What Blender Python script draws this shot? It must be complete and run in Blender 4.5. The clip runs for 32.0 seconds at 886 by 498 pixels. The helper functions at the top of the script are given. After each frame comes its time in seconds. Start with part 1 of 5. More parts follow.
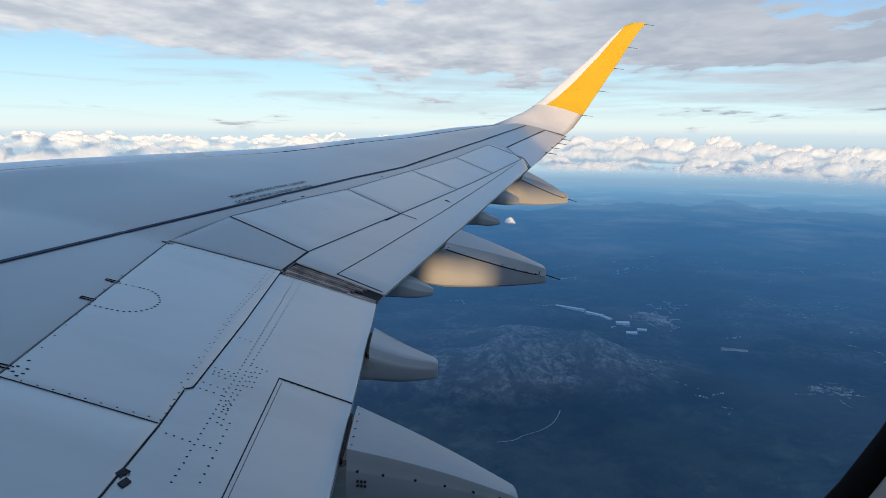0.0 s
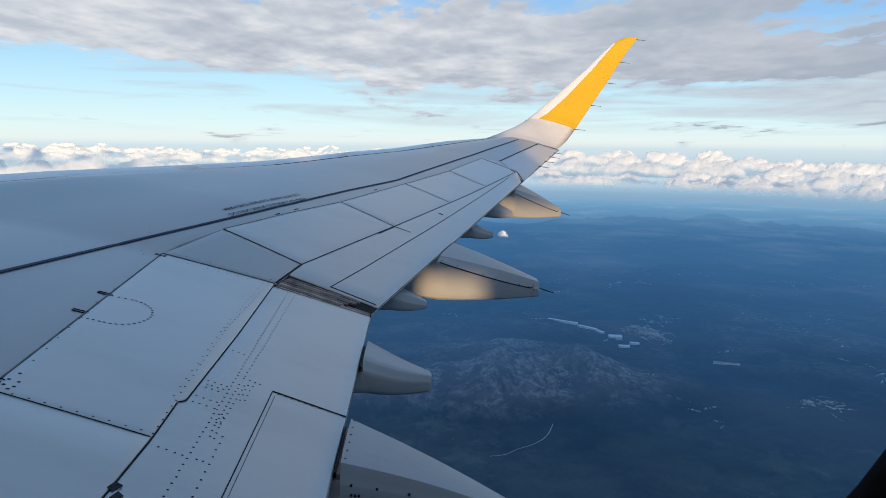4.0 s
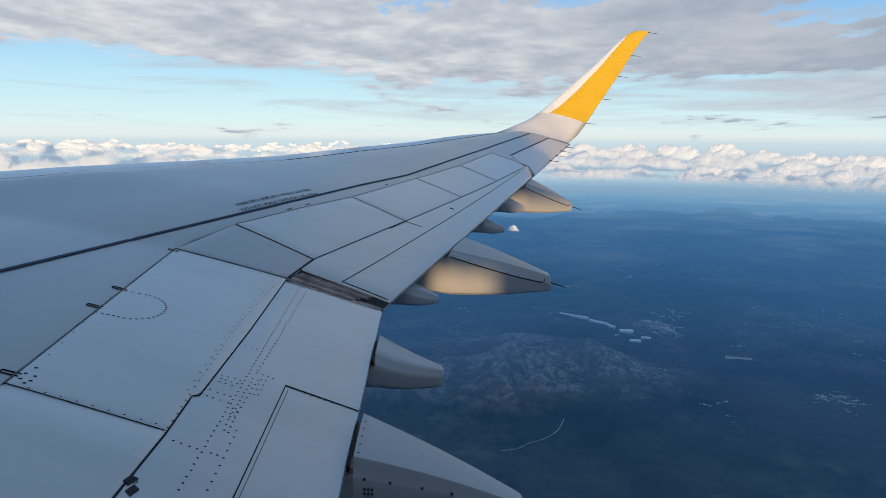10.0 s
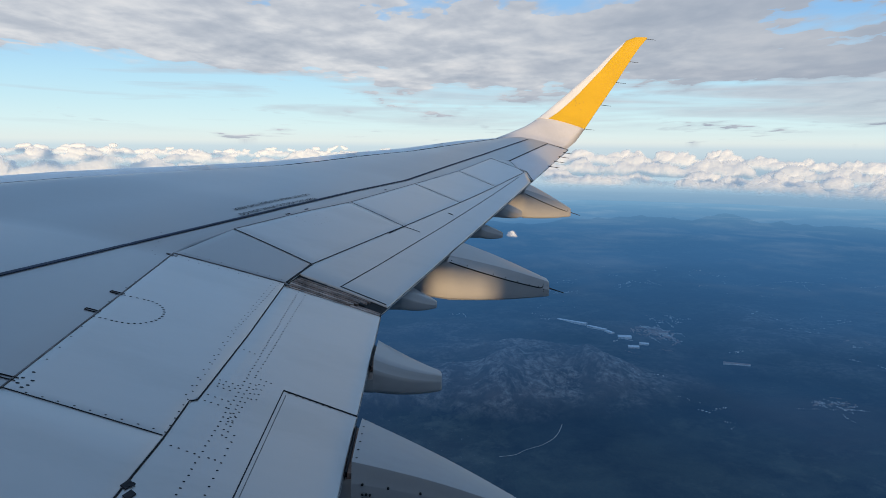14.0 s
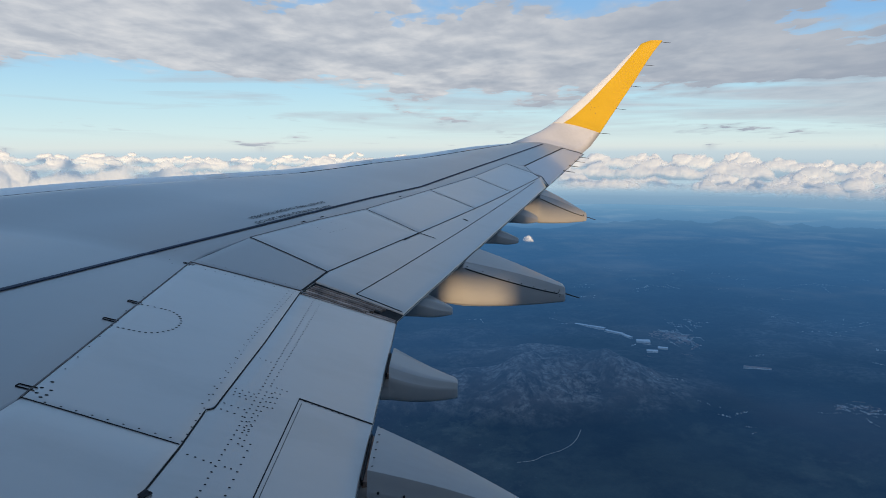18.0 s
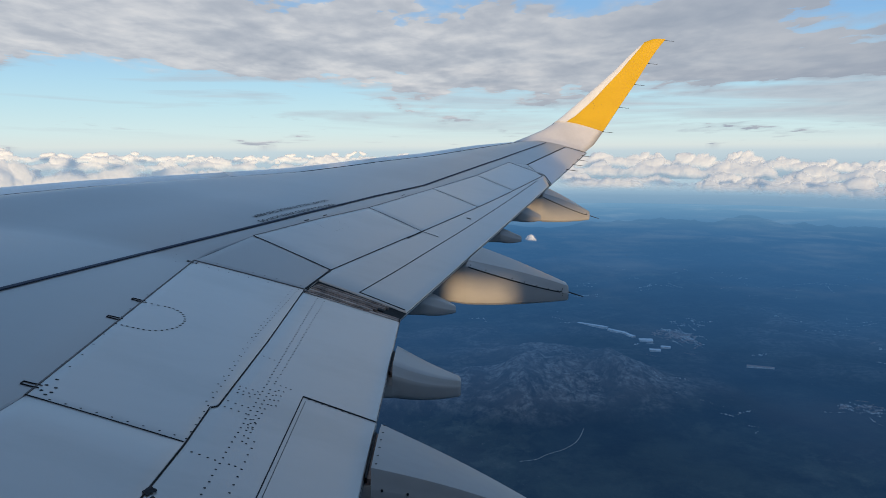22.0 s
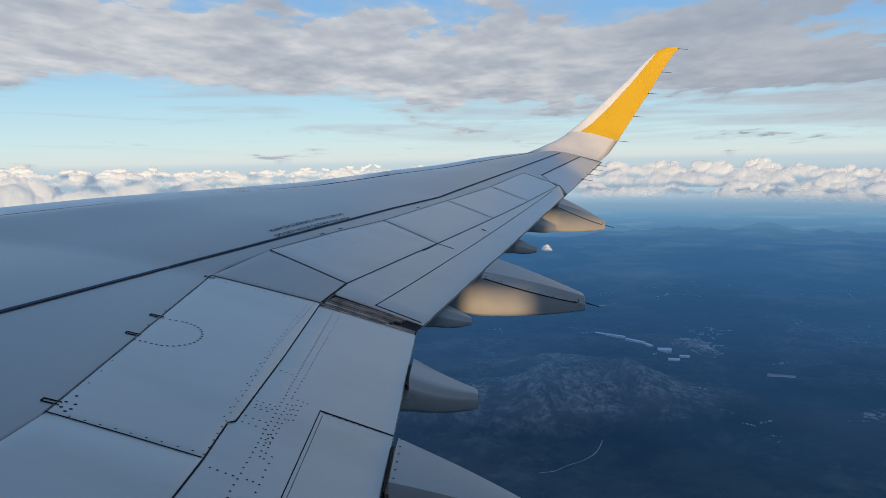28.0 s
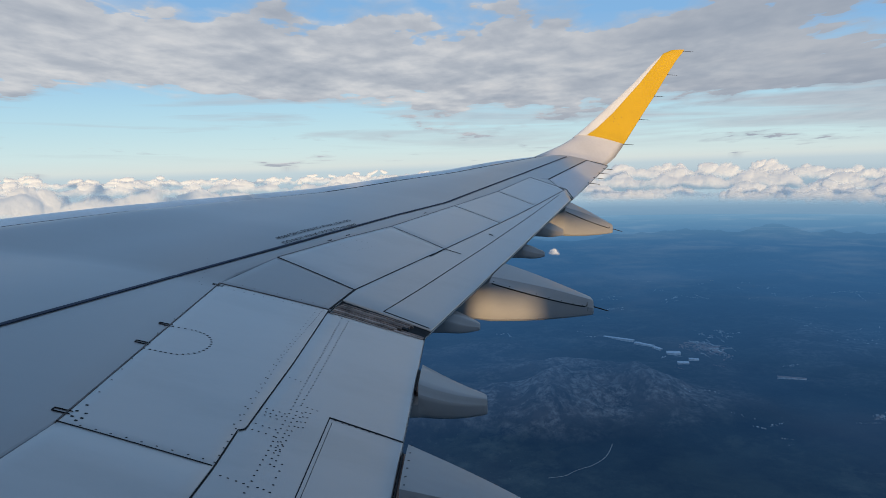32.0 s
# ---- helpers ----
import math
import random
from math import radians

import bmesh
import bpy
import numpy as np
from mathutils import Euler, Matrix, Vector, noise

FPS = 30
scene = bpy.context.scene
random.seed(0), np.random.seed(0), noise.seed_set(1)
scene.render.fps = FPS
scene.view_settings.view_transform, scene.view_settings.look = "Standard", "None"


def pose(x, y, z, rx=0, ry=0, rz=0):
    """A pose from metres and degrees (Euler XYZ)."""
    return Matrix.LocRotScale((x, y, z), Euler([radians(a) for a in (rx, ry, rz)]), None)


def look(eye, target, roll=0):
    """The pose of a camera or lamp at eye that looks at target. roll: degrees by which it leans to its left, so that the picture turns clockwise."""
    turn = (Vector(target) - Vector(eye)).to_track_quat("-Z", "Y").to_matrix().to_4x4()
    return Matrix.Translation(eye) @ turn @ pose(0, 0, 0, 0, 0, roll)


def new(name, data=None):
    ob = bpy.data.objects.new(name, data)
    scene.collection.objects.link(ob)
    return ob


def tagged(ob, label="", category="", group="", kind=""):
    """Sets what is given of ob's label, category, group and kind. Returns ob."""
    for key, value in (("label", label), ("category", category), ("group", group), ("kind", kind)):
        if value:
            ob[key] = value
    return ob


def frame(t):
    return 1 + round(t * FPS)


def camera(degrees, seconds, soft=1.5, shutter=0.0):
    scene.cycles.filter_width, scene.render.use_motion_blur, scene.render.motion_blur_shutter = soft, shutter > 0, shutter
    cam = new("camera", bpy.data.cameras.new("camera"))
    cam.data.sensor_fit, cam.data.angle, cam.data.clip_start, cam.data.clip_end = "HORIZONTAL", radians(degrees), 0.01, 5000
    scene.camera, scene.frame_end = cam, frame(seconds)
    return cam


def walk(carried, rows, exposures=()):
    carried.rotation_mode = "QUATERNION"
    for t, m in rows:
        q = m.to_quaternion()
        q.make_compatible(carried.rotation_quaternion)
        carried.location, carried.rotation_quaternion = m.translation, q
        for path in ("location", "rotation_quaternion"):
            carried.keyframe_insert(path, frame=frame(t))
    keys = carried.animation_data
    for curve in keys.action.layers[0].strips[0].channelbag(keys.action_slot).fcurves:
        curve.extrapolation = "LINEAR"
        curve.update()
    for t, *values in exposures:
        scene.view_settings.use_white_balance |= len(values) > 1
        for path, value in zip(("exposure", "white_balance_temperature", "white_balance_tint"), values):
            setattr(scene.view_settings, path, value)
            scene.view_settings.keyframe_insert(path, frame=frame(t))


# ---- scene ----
cam = camera(62.0, 32.0, soft=0.35)
PATH = [
    (0, 0.2860, 1.8015, 0.0003, 80.873, -0.316, -1.289),
    (0.5, 0.2843, 1.8020, 0.0027, 82.151, 0.108, -0.887),
    (1, 0.2921, 1.8021, 0.0048, 81.931, 0.251, -1.871),
    (1.5, 0.2782, 1.7967, -0.0093, 80.534, -0.560, -3.417),
    (1.8, 0.2884, 1.7983, -0.0022, 79.662, -0.710, -3.474),
    (2, 0.2839, 1.7979, -0.0008, 81.248, -0.640, -2.405),
    (2.5, 0.2792, 1.7996, -0.0016, 81.518, -0.363, -1.424),
    (3, 0.2815, 1.7988, 0.0013, 81.288, -0.788, -1.820),
    (3.5, 0.2794, 1.7987, 0.0003, 81.847, -0.475, -1.796),
    (5.5, 0.2811, 1.8015, -0.0013, 81.943, -0.725, -1.981),
    (6, 0.2810, 1.8016, 0.0012, 81.812, -0.767, -1.758),
    (6.5, 0.2857, 1.8026, -0.0021, 80.747, 0.283, -1.795),
    (7, 0.2838, 1.8021, 0.0022, 81.701, 0.088, -1.169),
    (7.5, 0.2794, 1.8012, 0.0002, 81.437, 0.188, -1.117),
    (8, 0.2820, 1.8004, 0.0032, 81.971, -0.292, -1.043),
    (8.5, 0.2862, 1.8029, 0.0044, 82.779, 0.085, -0.472),
    (9, 0.2794, 1.8017, 0.0009, 82.164, 0.061, -0.899),
    (9.5, 0.2785, 1.8018, 0.0029, 81.634, -0.114, -1.117),
    (10, 0.2734, 1.8001, -0.0014, 81.481, -0.274, -1.038),
    (10.5, 0.2803, 1.8025, 0.0027, 81.568, -0.167, -0.689),
    (11, 0.2817, 1.8029, 0.0037, 81.501, -0.450, -0.545),
    (11.5, 0.2765, 1.8005, 0.0000, 81.687, -0.173, -0.735),
    (12, 0.2782, 1.8015, 0.0007, 81.716, -0.014, -0.695),
    (12.5, 0.2811, 1.8015, 0.0020, 81.955, 0.085, -0.393),
    (13, 0.2811, 1.8020, 0.0017, 82.057, -0.044, -0.520),
    (13.5, 0.2646, 1.7972, -0.0037, 81.415, -0.353, -1.785),
    (14, 0.2727, 1.8002, -0.0035, 81.911, -0.406, -1.144),
    (14.5, 0.2720, 1.8001, -0.0042, 81.747, -0.392, -0.967),
    (16.5, 0.2788, 1.8014, -0.0002, 81.889, -0.371, -0.226),
    (17, 0.2744, 1.8028, -0.0030, 81.789, -0.313, -0.423),
    (17.5, 0.2807, 1.8039, 0.0015, 82.227, -0.002, -0.160),
    (18, 0.2813, 1.8041, 0.0026, 82.333, 0.285, 0.043),
    (18.5, 0.2817, 1.8044, 0.0018, 82.258, 0.134, -0.143),
    (19, 0.2830, 1.8030, 0.0016, 82.106, -0.159, -0.324),
    (19.5, 0.2816, 1.8045, 0.0016, 82.423, -0.188, -0.242),
    (20, 0.2820, 1.8037, 0.0021, 82.480, 0.189, -0.247),
    (20.5, 0.2702, 1.8016, -0.0040, 81.581, 0.261, -0.902),
    (21, 0.2818, 1.8029, 0.0003, 82.117, 0.270, -0.214),
    (21.5, 0.2783, 1.8052, 0.0046, 82.276, 0.075, 0.287),
    (22, 0.2777, 1.8029, -0.0010, 82.255, 0.306, 0.247),
    (22.5, 0.2802, 1.8027, 0.0038, 82.346, 0.295, 0.299),
    (23, 0.2830, 1.8047, 0.0023, 82.495, 0.691, 0.937),
    (23.5, 0.2874, 1.8045, 0.0028, 83.161, 0.685, 1.597),
    (24, 0.2781, 1.8032, 0.0011, 82.947, 0.733, 1.096),
    (24.5, 0.2853, 1.8051, 0.0027, 82.597, 0.844, 1.417),
    (26.5, 0.2823, 1.8033, 0.0042, 82.095, 0.275, 0.588),
    (27, 0.2824, 1.8028, 0.0046, 82.574, 0.231, 0.771),
    (27.5, 0.2758, 1.8026, 0.0025, 82.860, 0.707, 0.940),
    (28, 0.2797, 1.8051, 0.0045, 83.141, 1.156, 1.365),
    (28.5, 0.2806, 1.8050, 0.0049, 82.868, 1.376, 1.152),
    (29, 0.2804, 1.8047, 0.0039, 82.780, 1.260, 1.289),
    (29.5, 0.2829, 1.8040, 0.0024, 82.746, 1.125, 0.911),
    (30, 0.2819, 1.8044, 0.0004, 83.025, 1.235, 1.513),
    (30.5, 0.2767, 1.8025, -0.0005, 82.709, 1.294, 0.963),
    (31, 0.2804, 1.8028, -0.0017, 82.432, 1.271, 0.842),
    (31.5, 0.2791, 1.8033, 0.0016, 82.662, 1.191, 1.267),
    (32, 0.2766, 1.8061, 0.0063, 83.557, 1.824, 1.837),
]
EXPOSURES = [(0.0, 0.19), (1.0, 0.06), (1.7, 0.05), (2.5, 0.12), (6.0, 0.17), (9.0, 0.12), (12.0, 0.03), (13.5, 0.07), (16.0, 0.0), (24.0, -0.06), (27.0, -0.03), (28.0, -0.08), (32.0, -0.12)]
SKY_STRENGTH, SUN_STRENGTH = 0.95, 5.0
# The wing stands still; x runs aft, y outboard along the wing, z up. The eye is at a cabin window.
WALK_ROWS = [(r[0], pose(*r[1:])) for r in PATH]
walk(cam, WALK_ROWS, EXPOSURES)

# ---- world, sun ----
SUN_DIR = Vector((0.15, -0.988, 0.030)).normalized()      # towards the sun: on the horizon, across the cabin and a little aft
world = bpy.data.worlds.new("sky")
scene.world = world
world.use_nodes = True


def build_sky():
    nt = world.node_tree
    nt.nodes.clear()
    n, l = nt.nodes.new, nt.links.new

    def math_node(op, a, b=None):
        m = n("ShaderNodeMath")
        m.operation = op
        for i, v in enumerate((a, b)):
            if v is None:
                continue
            if isinstance(v, (int, float)):
                m.inputs[i].default_value = v
            else:
                l(v, m.inputs[i])
        return m.outputs[0]

    def ramp(src, stops):
        r = n("ShaderNodeValToRGB")
        e = r.color_ramp.elements
        while len(e) < len(stops):
            e.new(0.5)
        for el, (p, c) in zip(e, stops):
            el.position = p
            el.color = (*c, 1) if isinstance(c, tuple) else (c, c, c, 1)
        l(src, r.inputs[0])
        return r.outputs[0]

    def mix(fac, a, b):
        m = n("ShaderNodeMix")
        m.data_type = "RGBA"
        for s, v in ((m.inputs[0], fac), (m.inputs[6], a), (m.inputs[7], b)):
            if isinstance(v, tuple):
                s.default_value = (*v, 1)
            elif isinstance(v, (int, float)):
                s.default_value = v
            else:
                l(v, s)
        return m.outputs[2]

    def noise_tex(vec, scale, detail, rough=0.55, dist=0.0):
        t = n("ShaderNodeTexNoise")
        t.inputs["Scale"].default_value = scale
        t.inputs["Detail"].default_value = detail
        t.inputs["Roughness"].default_value = rough
        t.inputs["Distortion"].default_value = dist
        l(vec, t.inputs["Vector"])
        return t.outputs[0]

    sky = n("ShaderNodeTexSky")
    sky.sky_type = "NISHITA"
    sky.sun_disc = False
    sky.sun_elevation = math.asin(SUN_DIR.z)
    sky.sun_rotation = math.atan2(SUN_DIR.x, SUN_DIR.y)
    sky.altitude = 3000
    sky.air_density, sky.dust_density, sky.ozone_density = 1.0, 0.4, 2.0
    tc = n("ShaderNodeTexCoord")
    sep = n("ShaderNodeSeparateXYZ")
    l(tc.outputs["Generated"], sep.inputs[0])
    el, ux = sep.outputs[2], sep.outputs[0]
    up = math_node("MAXIMUM", el, 0.004)
    # the cloud deck lies flat, high over the aircraft, and is drawn out by the wind
    u = math_node("DIVIDE", ux, math_node("ADD", up, 0.085))
    v = math_node("DIVIDE", sep.outputs[1], math_node("ADD", up, 0.085))
    com = n("ShaderNodeCombineXYZ")
    l(u, com.inputs[0]); l(v, com.inputs[1])
    mp = n("ShaderNodeMapping")
    mp.inputs["Rotation"].default_value = (0, 0, radians(5))
    mp.inputs["Scale"].default_value = (0.78, 0.50, 1.0)
    l(com.outputs[0], mp.inputs["Vector"])
    deck = mp.outputs[0]
    lit = n("ShaderNodeMapping")
    lit.inputs["Location"].default_value = (0.05, -0.13, 0)
    l(deck, lit.inputs["Vector"])
    big = noise_tex(deck, 0.50, 3, 0.5, 0.3)
    mid = noise_tex(deck, 1.7, 5, 0.50, 0.3)
    mid_lit = noise_tex(lit.outputs[0], 1.7, 5, 0.50, 0.3)
    fine = noise_tex(deck, 5.5, 5, 0.52, 0.2)
    near = n("ShaderNodeMapping")
    near.inputs["Location"].default_value = (0.015, -0.045, 0)
    l(deck, near.inputs["Vector"])
    fine_lit = noise_tex(near.outputs[0], 5.5, 5, 0.52, 0.2)
    puffs = noise_tex(deck, 9.0, 4, 0.5, 0.2)
    dens = math_node("ADD", math_node("ADD", math_node("MULTIPLY", big, 0.70), math_node("MULTIPLY", mid, 0.62)),
                     math_node("MULTIPLY", fine, 0.34))
    # lower rim of the deck, higher towards the nose
    left = math_node("MAXIMUM", math_node("MULTIPLY", ux, -1.0), 0.0)
    slant = math_node("SUBTRACT", el, math_node("MULTIPLY", left, 0.075))
    elev = ramp(slant, [(0.0, 0.0), (0.05, 0.04), (0.070, 0.12), (0.092, 0.30), (0.135, 0.33), (0.165, 0.22), (0.20, 0.09), (0.30, 0.16), (1.0, 0.17)])
    ahead = math_node("MULTIPLY", math_node("MAXIMUM", math_node("SUBTRACT", left, 0.25), 0.0), 0.6)
    ahead = math_node("MULTIPLY", ahead, ramp(el, [(0.19, 0.0), (0.28, 1.0)]))
    cover = math_node("SUBTRACT", math_node("ADD", dens, elev), ahead)
    # towards the tail the deck breaks into small flakes with blue between
    aft = math_node("MULTIPLY", math_node("MULTIPLY", math_node("MAXIMUM", math_node("SUBTRACT", ux, 0.12), 0.0), 1.5), ramp(el, [(0.11, 0.0), (0.17, 1.0)]))
    cover = math_node("ADD", cover, math_node("MULTIPLY", aft, math_node("SUBTRACT", puffs, 0.66)))
    mask = ramp(cover, [(0.91, 0.0), (0.98, 0.36), (1.05, 0.76), (1.14, 0.97)])
    body = math_node("ADD", math_node("ADD", math_node("MULTIPLY", mid, 0.66), math_node("MULTIPLY", fine, 0.30)), math_node("MULTIPLY", math_node("SUBTRACT", puffs, 0.4), 0.22))
    body = math_node("ADD", body, math_node("MULTIPLY", math_node("SUBTRACT", mid_lit, mid), 0.9))
    body = math_node("ADD", body, math_node("MULTIPLY", math_node("SUBTRACT", fine_lit, fine), 0.45))
    thick = ramp(body, [(0.32, (0.80, 0.795, 0.80)), (0.43, (0.665, 0.685, 0.72)), (0.54, (0.525, 0.56, 0.62)), (0.68, (0.41, 0.455, 0.53))])
    thick = mix(math_node("MULTIPLY", math_node("MAXIMUM", math_node("ADD", ux, 0.05), 0.0), 1.3), thick, (0.33, 0.385, 0.475))
    horizon = ramp(el, [(0.0, (0.66, 0.77, 0.80)), (0.022, (0.60, 0.79, 0.86)), (0.055, (0.50, 0.73, 0.85)), (0.085, (0.42, 0.67, 0.84)),
                        (0.16, (0.23, 0.46, 0.77)), (0.35, (0.21, 0.38, 0.63)), (1.0, (0.19, 0.34, 0.57))])
    tint = n("ShaderNodeMix")
    tint.data_type = "RGBA"
    tint.blend_type = "ADD"
    tint.inputs[0].default_value = 1.0
    l(horizon, tint.inputs[6])
    scaled = n("ShaderNodeVectorMath")
    scaled.operation = "SCALE"
    scaled.inputs["Scale"].default_value = 0.05
    l(sky.outputs[0], scaled.inputs[0])
    l(scaled.outputs[0], tint.inputs[7])
    # long level veils in the clear band over the far clouds, denser towards the tail
    st = n("ShaderNodeCombineXYZ")
    l(math_node("MULTIPLY", ux, 2.6), st.inputs[0])
    l(math_node("MULTIPLY", math_node("ADD", el, math_node("MULTIPLY", ux, 0.012)), 46.0), st.inputs[1])
    veil = noise_tex(st.outputs[0], 1.0, 5, 0.52, 0.5)
    veil = math_node("ADD", veil, math_node("MULTIPLY", math_node("ADD", ux, -0.05), 0.26))
    veil = ramp(veil, [(0.44, 0.0), (0.54, 0.5), (0.66, 0.88)])
    veil = math_node("MULTIPLY", veil, ramp(el, [(0.012, 0.0), (0.03, 0.8), (0.09, 1.0), (0.13, 0.3), (0.2, 0.0)]))
    col = mix(veil, tint.outputs[2], mix(fine, (0.64, 0.665, 0.71), (0.38, 0.43, 0.52)))
    col = mix(mask, col, thick)
    # hazy distance under the horizon
    mr = n("ShaderNodeMapRange")
    mr.inputs["From Min"].default_value, mr.inputs["From Max"].default_value = -0.075, 0.004
    l(sep.outputs[2], mr.inputs["Value"])
    distance = ramp(mr.outputs[0], [(0.0, (0.09, 0.21, 0.35)), (0.35, (0.18, 0.34, 0.48)), (0.6, (0.36, 0.52, 0.64)), (0.8, (0.55, 0.69, 0.76)), (1.0, (0.66, 0.78, 0.82))])
    above = ramp(mr.outputs[0], [(0.9, 0.0), (1.0, 1.0)])
    col = mix(above, distance, col)
    bg = n("ShaderNodeBackground")
    l(col, bg.inputs[0])
    bg.inputs[1].default_value = SKY_STRENGTH
    out = n("ShaderNodeOutputWorld")
    l(bg.outputs[0], out.inputs[0])


build_sky()
sun = new("sun", bpy.data.lights.new("sun", "SUN"))
sun.data.energy = SUN_STRENGTH
sun.data.color = (1.0, 0.68, 0.36)
sun.data.angle = radians(1.5)
sun.matrix_world = look(SUN_DIR * 50, (0, 0, 0))


# ---- materials ----
def material(name, base, rough=0.5, metal=0.0, vary=0.06, scale=6.0, bump=0.0, bump_scale=40.0, spec=0.5, streak=None, stain=None, coat=0.0, coat_rough=0.22, tell_apart=0.0):
    """Painted or natural surface with variation at two scales."""
    m = bpy.data.materials.new(name)
    m.use_nodes = True
    nt = m.node_tree
    n, l = nt.nodes.new, nt.links.new
    b = nt.nodes["Principled BSDF"]
    b.inputs["Roughness"].default_value = rough
    b.inputs["Metallic"].default_value = metal
    b.inputs["Specular IOR Level"].default_value = spec
    b.inputs["Coat Weight"].default_value = coat
    b.inputs["Coat Roughness"].default_value = coat_rough
    b.inputs["Coat IOR"].default_value = 2.6
    tc = n("ShaderNodeTexCoord")
    mp = n("ShaderNodeMapping")
    l(tc.outputs["Object"], mp.inputs[0])
    if streak:
        mp.inputs["Scale"].default_value = streak
    t1 = n("ShaderNodeTexNoise")
    t1.inputs["Scale"].default_value = scale
    t1.inputs["Detail"].default_value = 5
    l(mp.outputs[0], t1.inputs["Vector"])
    t2 = n("ShaderNodeTexNoise")
    t2.inputs["Scale"].default_value = scale * 9
    t2.inputs["Detail"].default_value = 6
    l(mp.outputs[0], t2.inputs["Vector"])
    mx = n("ShaderNodeMix")
    mx.data_type = "FLOAT"
    mx.inputs[0].default_value = 0.35
    l(t1.outputs[0], mx.inputs[2]); l(t2.outputs[0], mx.inputs[3])
    r = n("ShaderNodeValToRGB")
    lo = tuple(max(0, c * (1 - vary * 2.2)) for c in base)
    hi = tuple(min(1, c * (1 + vary * 1.6)) for c in base)
    r.color_ramp.elements[0].position, r.color_ramp.elements[1].position = 0.3, 0.7
    r.color_ramp.elements[0].color, r.color_ramp.elements[1].color = (*lo, 1), (*hi, 1)
    l(mx.outputs[0], r.inputs[0])
    col = r.outputs[0]
    if stain:
        t3 = n("ShaderNodeTexNoise")
        t3.inputs["Scale"].default_value = stain[1]
        t3.inputs["Detail"].default_value = 8
        t3.inputs["Roughness"].default_value = 0.65
        l(mp.outputs[0], t3.inputs["Vector"])
        sr = n("ShaderNodeValToRGB")
        sr.color_ramp.elements[0].position, sr.color_ramp.elements[1].position = stain[2], stain[2] + 0.16
        sr.color_ramp.elements[1].color = (stain[3],) * 3 + (1,)
        l(t3.outputs[0], sr.inputs[0])
        sm = n("ShaderNodeMix")
        sm.data_type = "RGBA"
        l(sr.outputs[0], sm.inputs[0]); l(col, sm.inputs[6])
        sm.inputs[7].default_value = (*stain[0], 1)
        col = sm.outputs[2]
    if tell_apart:
        # panels of one paint, aged a little differently
        info, span, tone = n("ShaderNodeObjectInfo"), n("ShaderNodeMapRange"), n("ShaderNodeMix")
        span.inputs["To Min"].default_value, span.inputs["To Max"].default_value = 1 - tell_apart, 1 + tell_apart
        l(info.outputs["Random"], span.inputs["Value"])
        tone.data_type, tone.blend_type = "RGBA", "MULTIPLY"
        tone.inputs[0].default_value = 1.0
        l(col, tone.inputs[6]); l(span.outputs[0], tone.inputs[7])
        col = tone.outputs[2]
    l(col, b.inputs["Base Color"])
    rr = n("ShaderNodeMapRange")
    rr.inputs["To Min"].default_value, rr.inputs["To Max"].default_value = max(0.02, rough - 0.08), min(1, rough + 0.1)
    l(t1.outputs[0], rr.inputs["Value"]); l(rr.outputs[0], b.inputs["Roughness"])
    if bump:
        bp = n("ShaderNodeBump")
        bp.inputs["Strength"].default_value = bump
        bp.inputs["Distance"].default_value = 0.01
        t4 = n("ShaderNodeTexNoise")
        t4.inputs["Scale"].default_value = bump_scale
        t4.inputs["Detail"].default_value = 4
        l(mp.outputs[0], t4.inputs["Vector"])
        l(t4.outputs[0], bp.inputs["Height"]); l(bp.outputs[0], b.inputs["Normal"])
    return m


AIRFLOW = (0.35, 1.0, 1.0)
M_SKIN = material("grey_wing_paint", (0.116, 0.113, 0.120), 0.34, 0.0, 0.045, 1.3, 0.03, 1.5, 0.6, AIRFLOW, ((0.096, 0.093, 0.098), 1.5, 0.52, 0.7), 0.78, 0.30)
M_PANEL = material("light_grey_panel_paint", (0.226, 0.214, 0.210), 0.34, 0.0, 0.045, 1.6, 0.03, 2.0, 0.6, AIRFLOW, ((0.160, 0.151, 0.146), 2.3, 0.52, 0.8), 1.0, 0.30, 0.07)
M_FAIRING = material("grey_fairing_paint", (0.275, 0.28, 0.29), 0.36, 0.0, 0.04, 3.0, 0.02, 4.0, 0.5, AIRFLOW, ((0.34, 0.32, 0.30), 2.0, 0.58, 0.5))
M_WHITE = material("white_paint", (0.60, 0.625, 0.66), 0.32, 0.0, 0.02, 3.0, 0.0, 3.0, 0.5)
M_TIP = material("pale_grey_paint", (0.49, 0.50, 0.535), 0.36, 0.0, 0.04, 2.0)
M_YELLOW = material("yellow_paint", (0.53, 0.335, 0.005), 0.35, 0.0, 0.03, 2.0)
M_SEAL = material("dark_sealant", (0.022, 0.024, 0.028), 0.7, 0.0, 0.3, 9.0, spec=0.12)
M_BROWN = material("brown_rubber_seal", (0.19, 0.135, 0.115), 0.75, 0.0, 0.35, 14.0, 0.3, 60)
M_JOINT = material("grey_joint_filler", (0.125, 0.122, 0.125), 0.6, 0.0, 0.3, 9.0, spec=0.2)
M_STRIP = material("worn_brown_strip", (0.30, 0.235, 0.205), 0.7, 0.0, 0.3, 14.0, 0.3, 60)
M_LINE = material("dark_walkway_paint", (0.020, 0.030, 0.058), 0.55, 0.0, 0.2, 8.0, spec=0.12)
M_INK = material("black_stencil_paint", (0.02, 0.022, 0.028), 0.6, 0.0, 0.2, 8.0, spec=0.12)
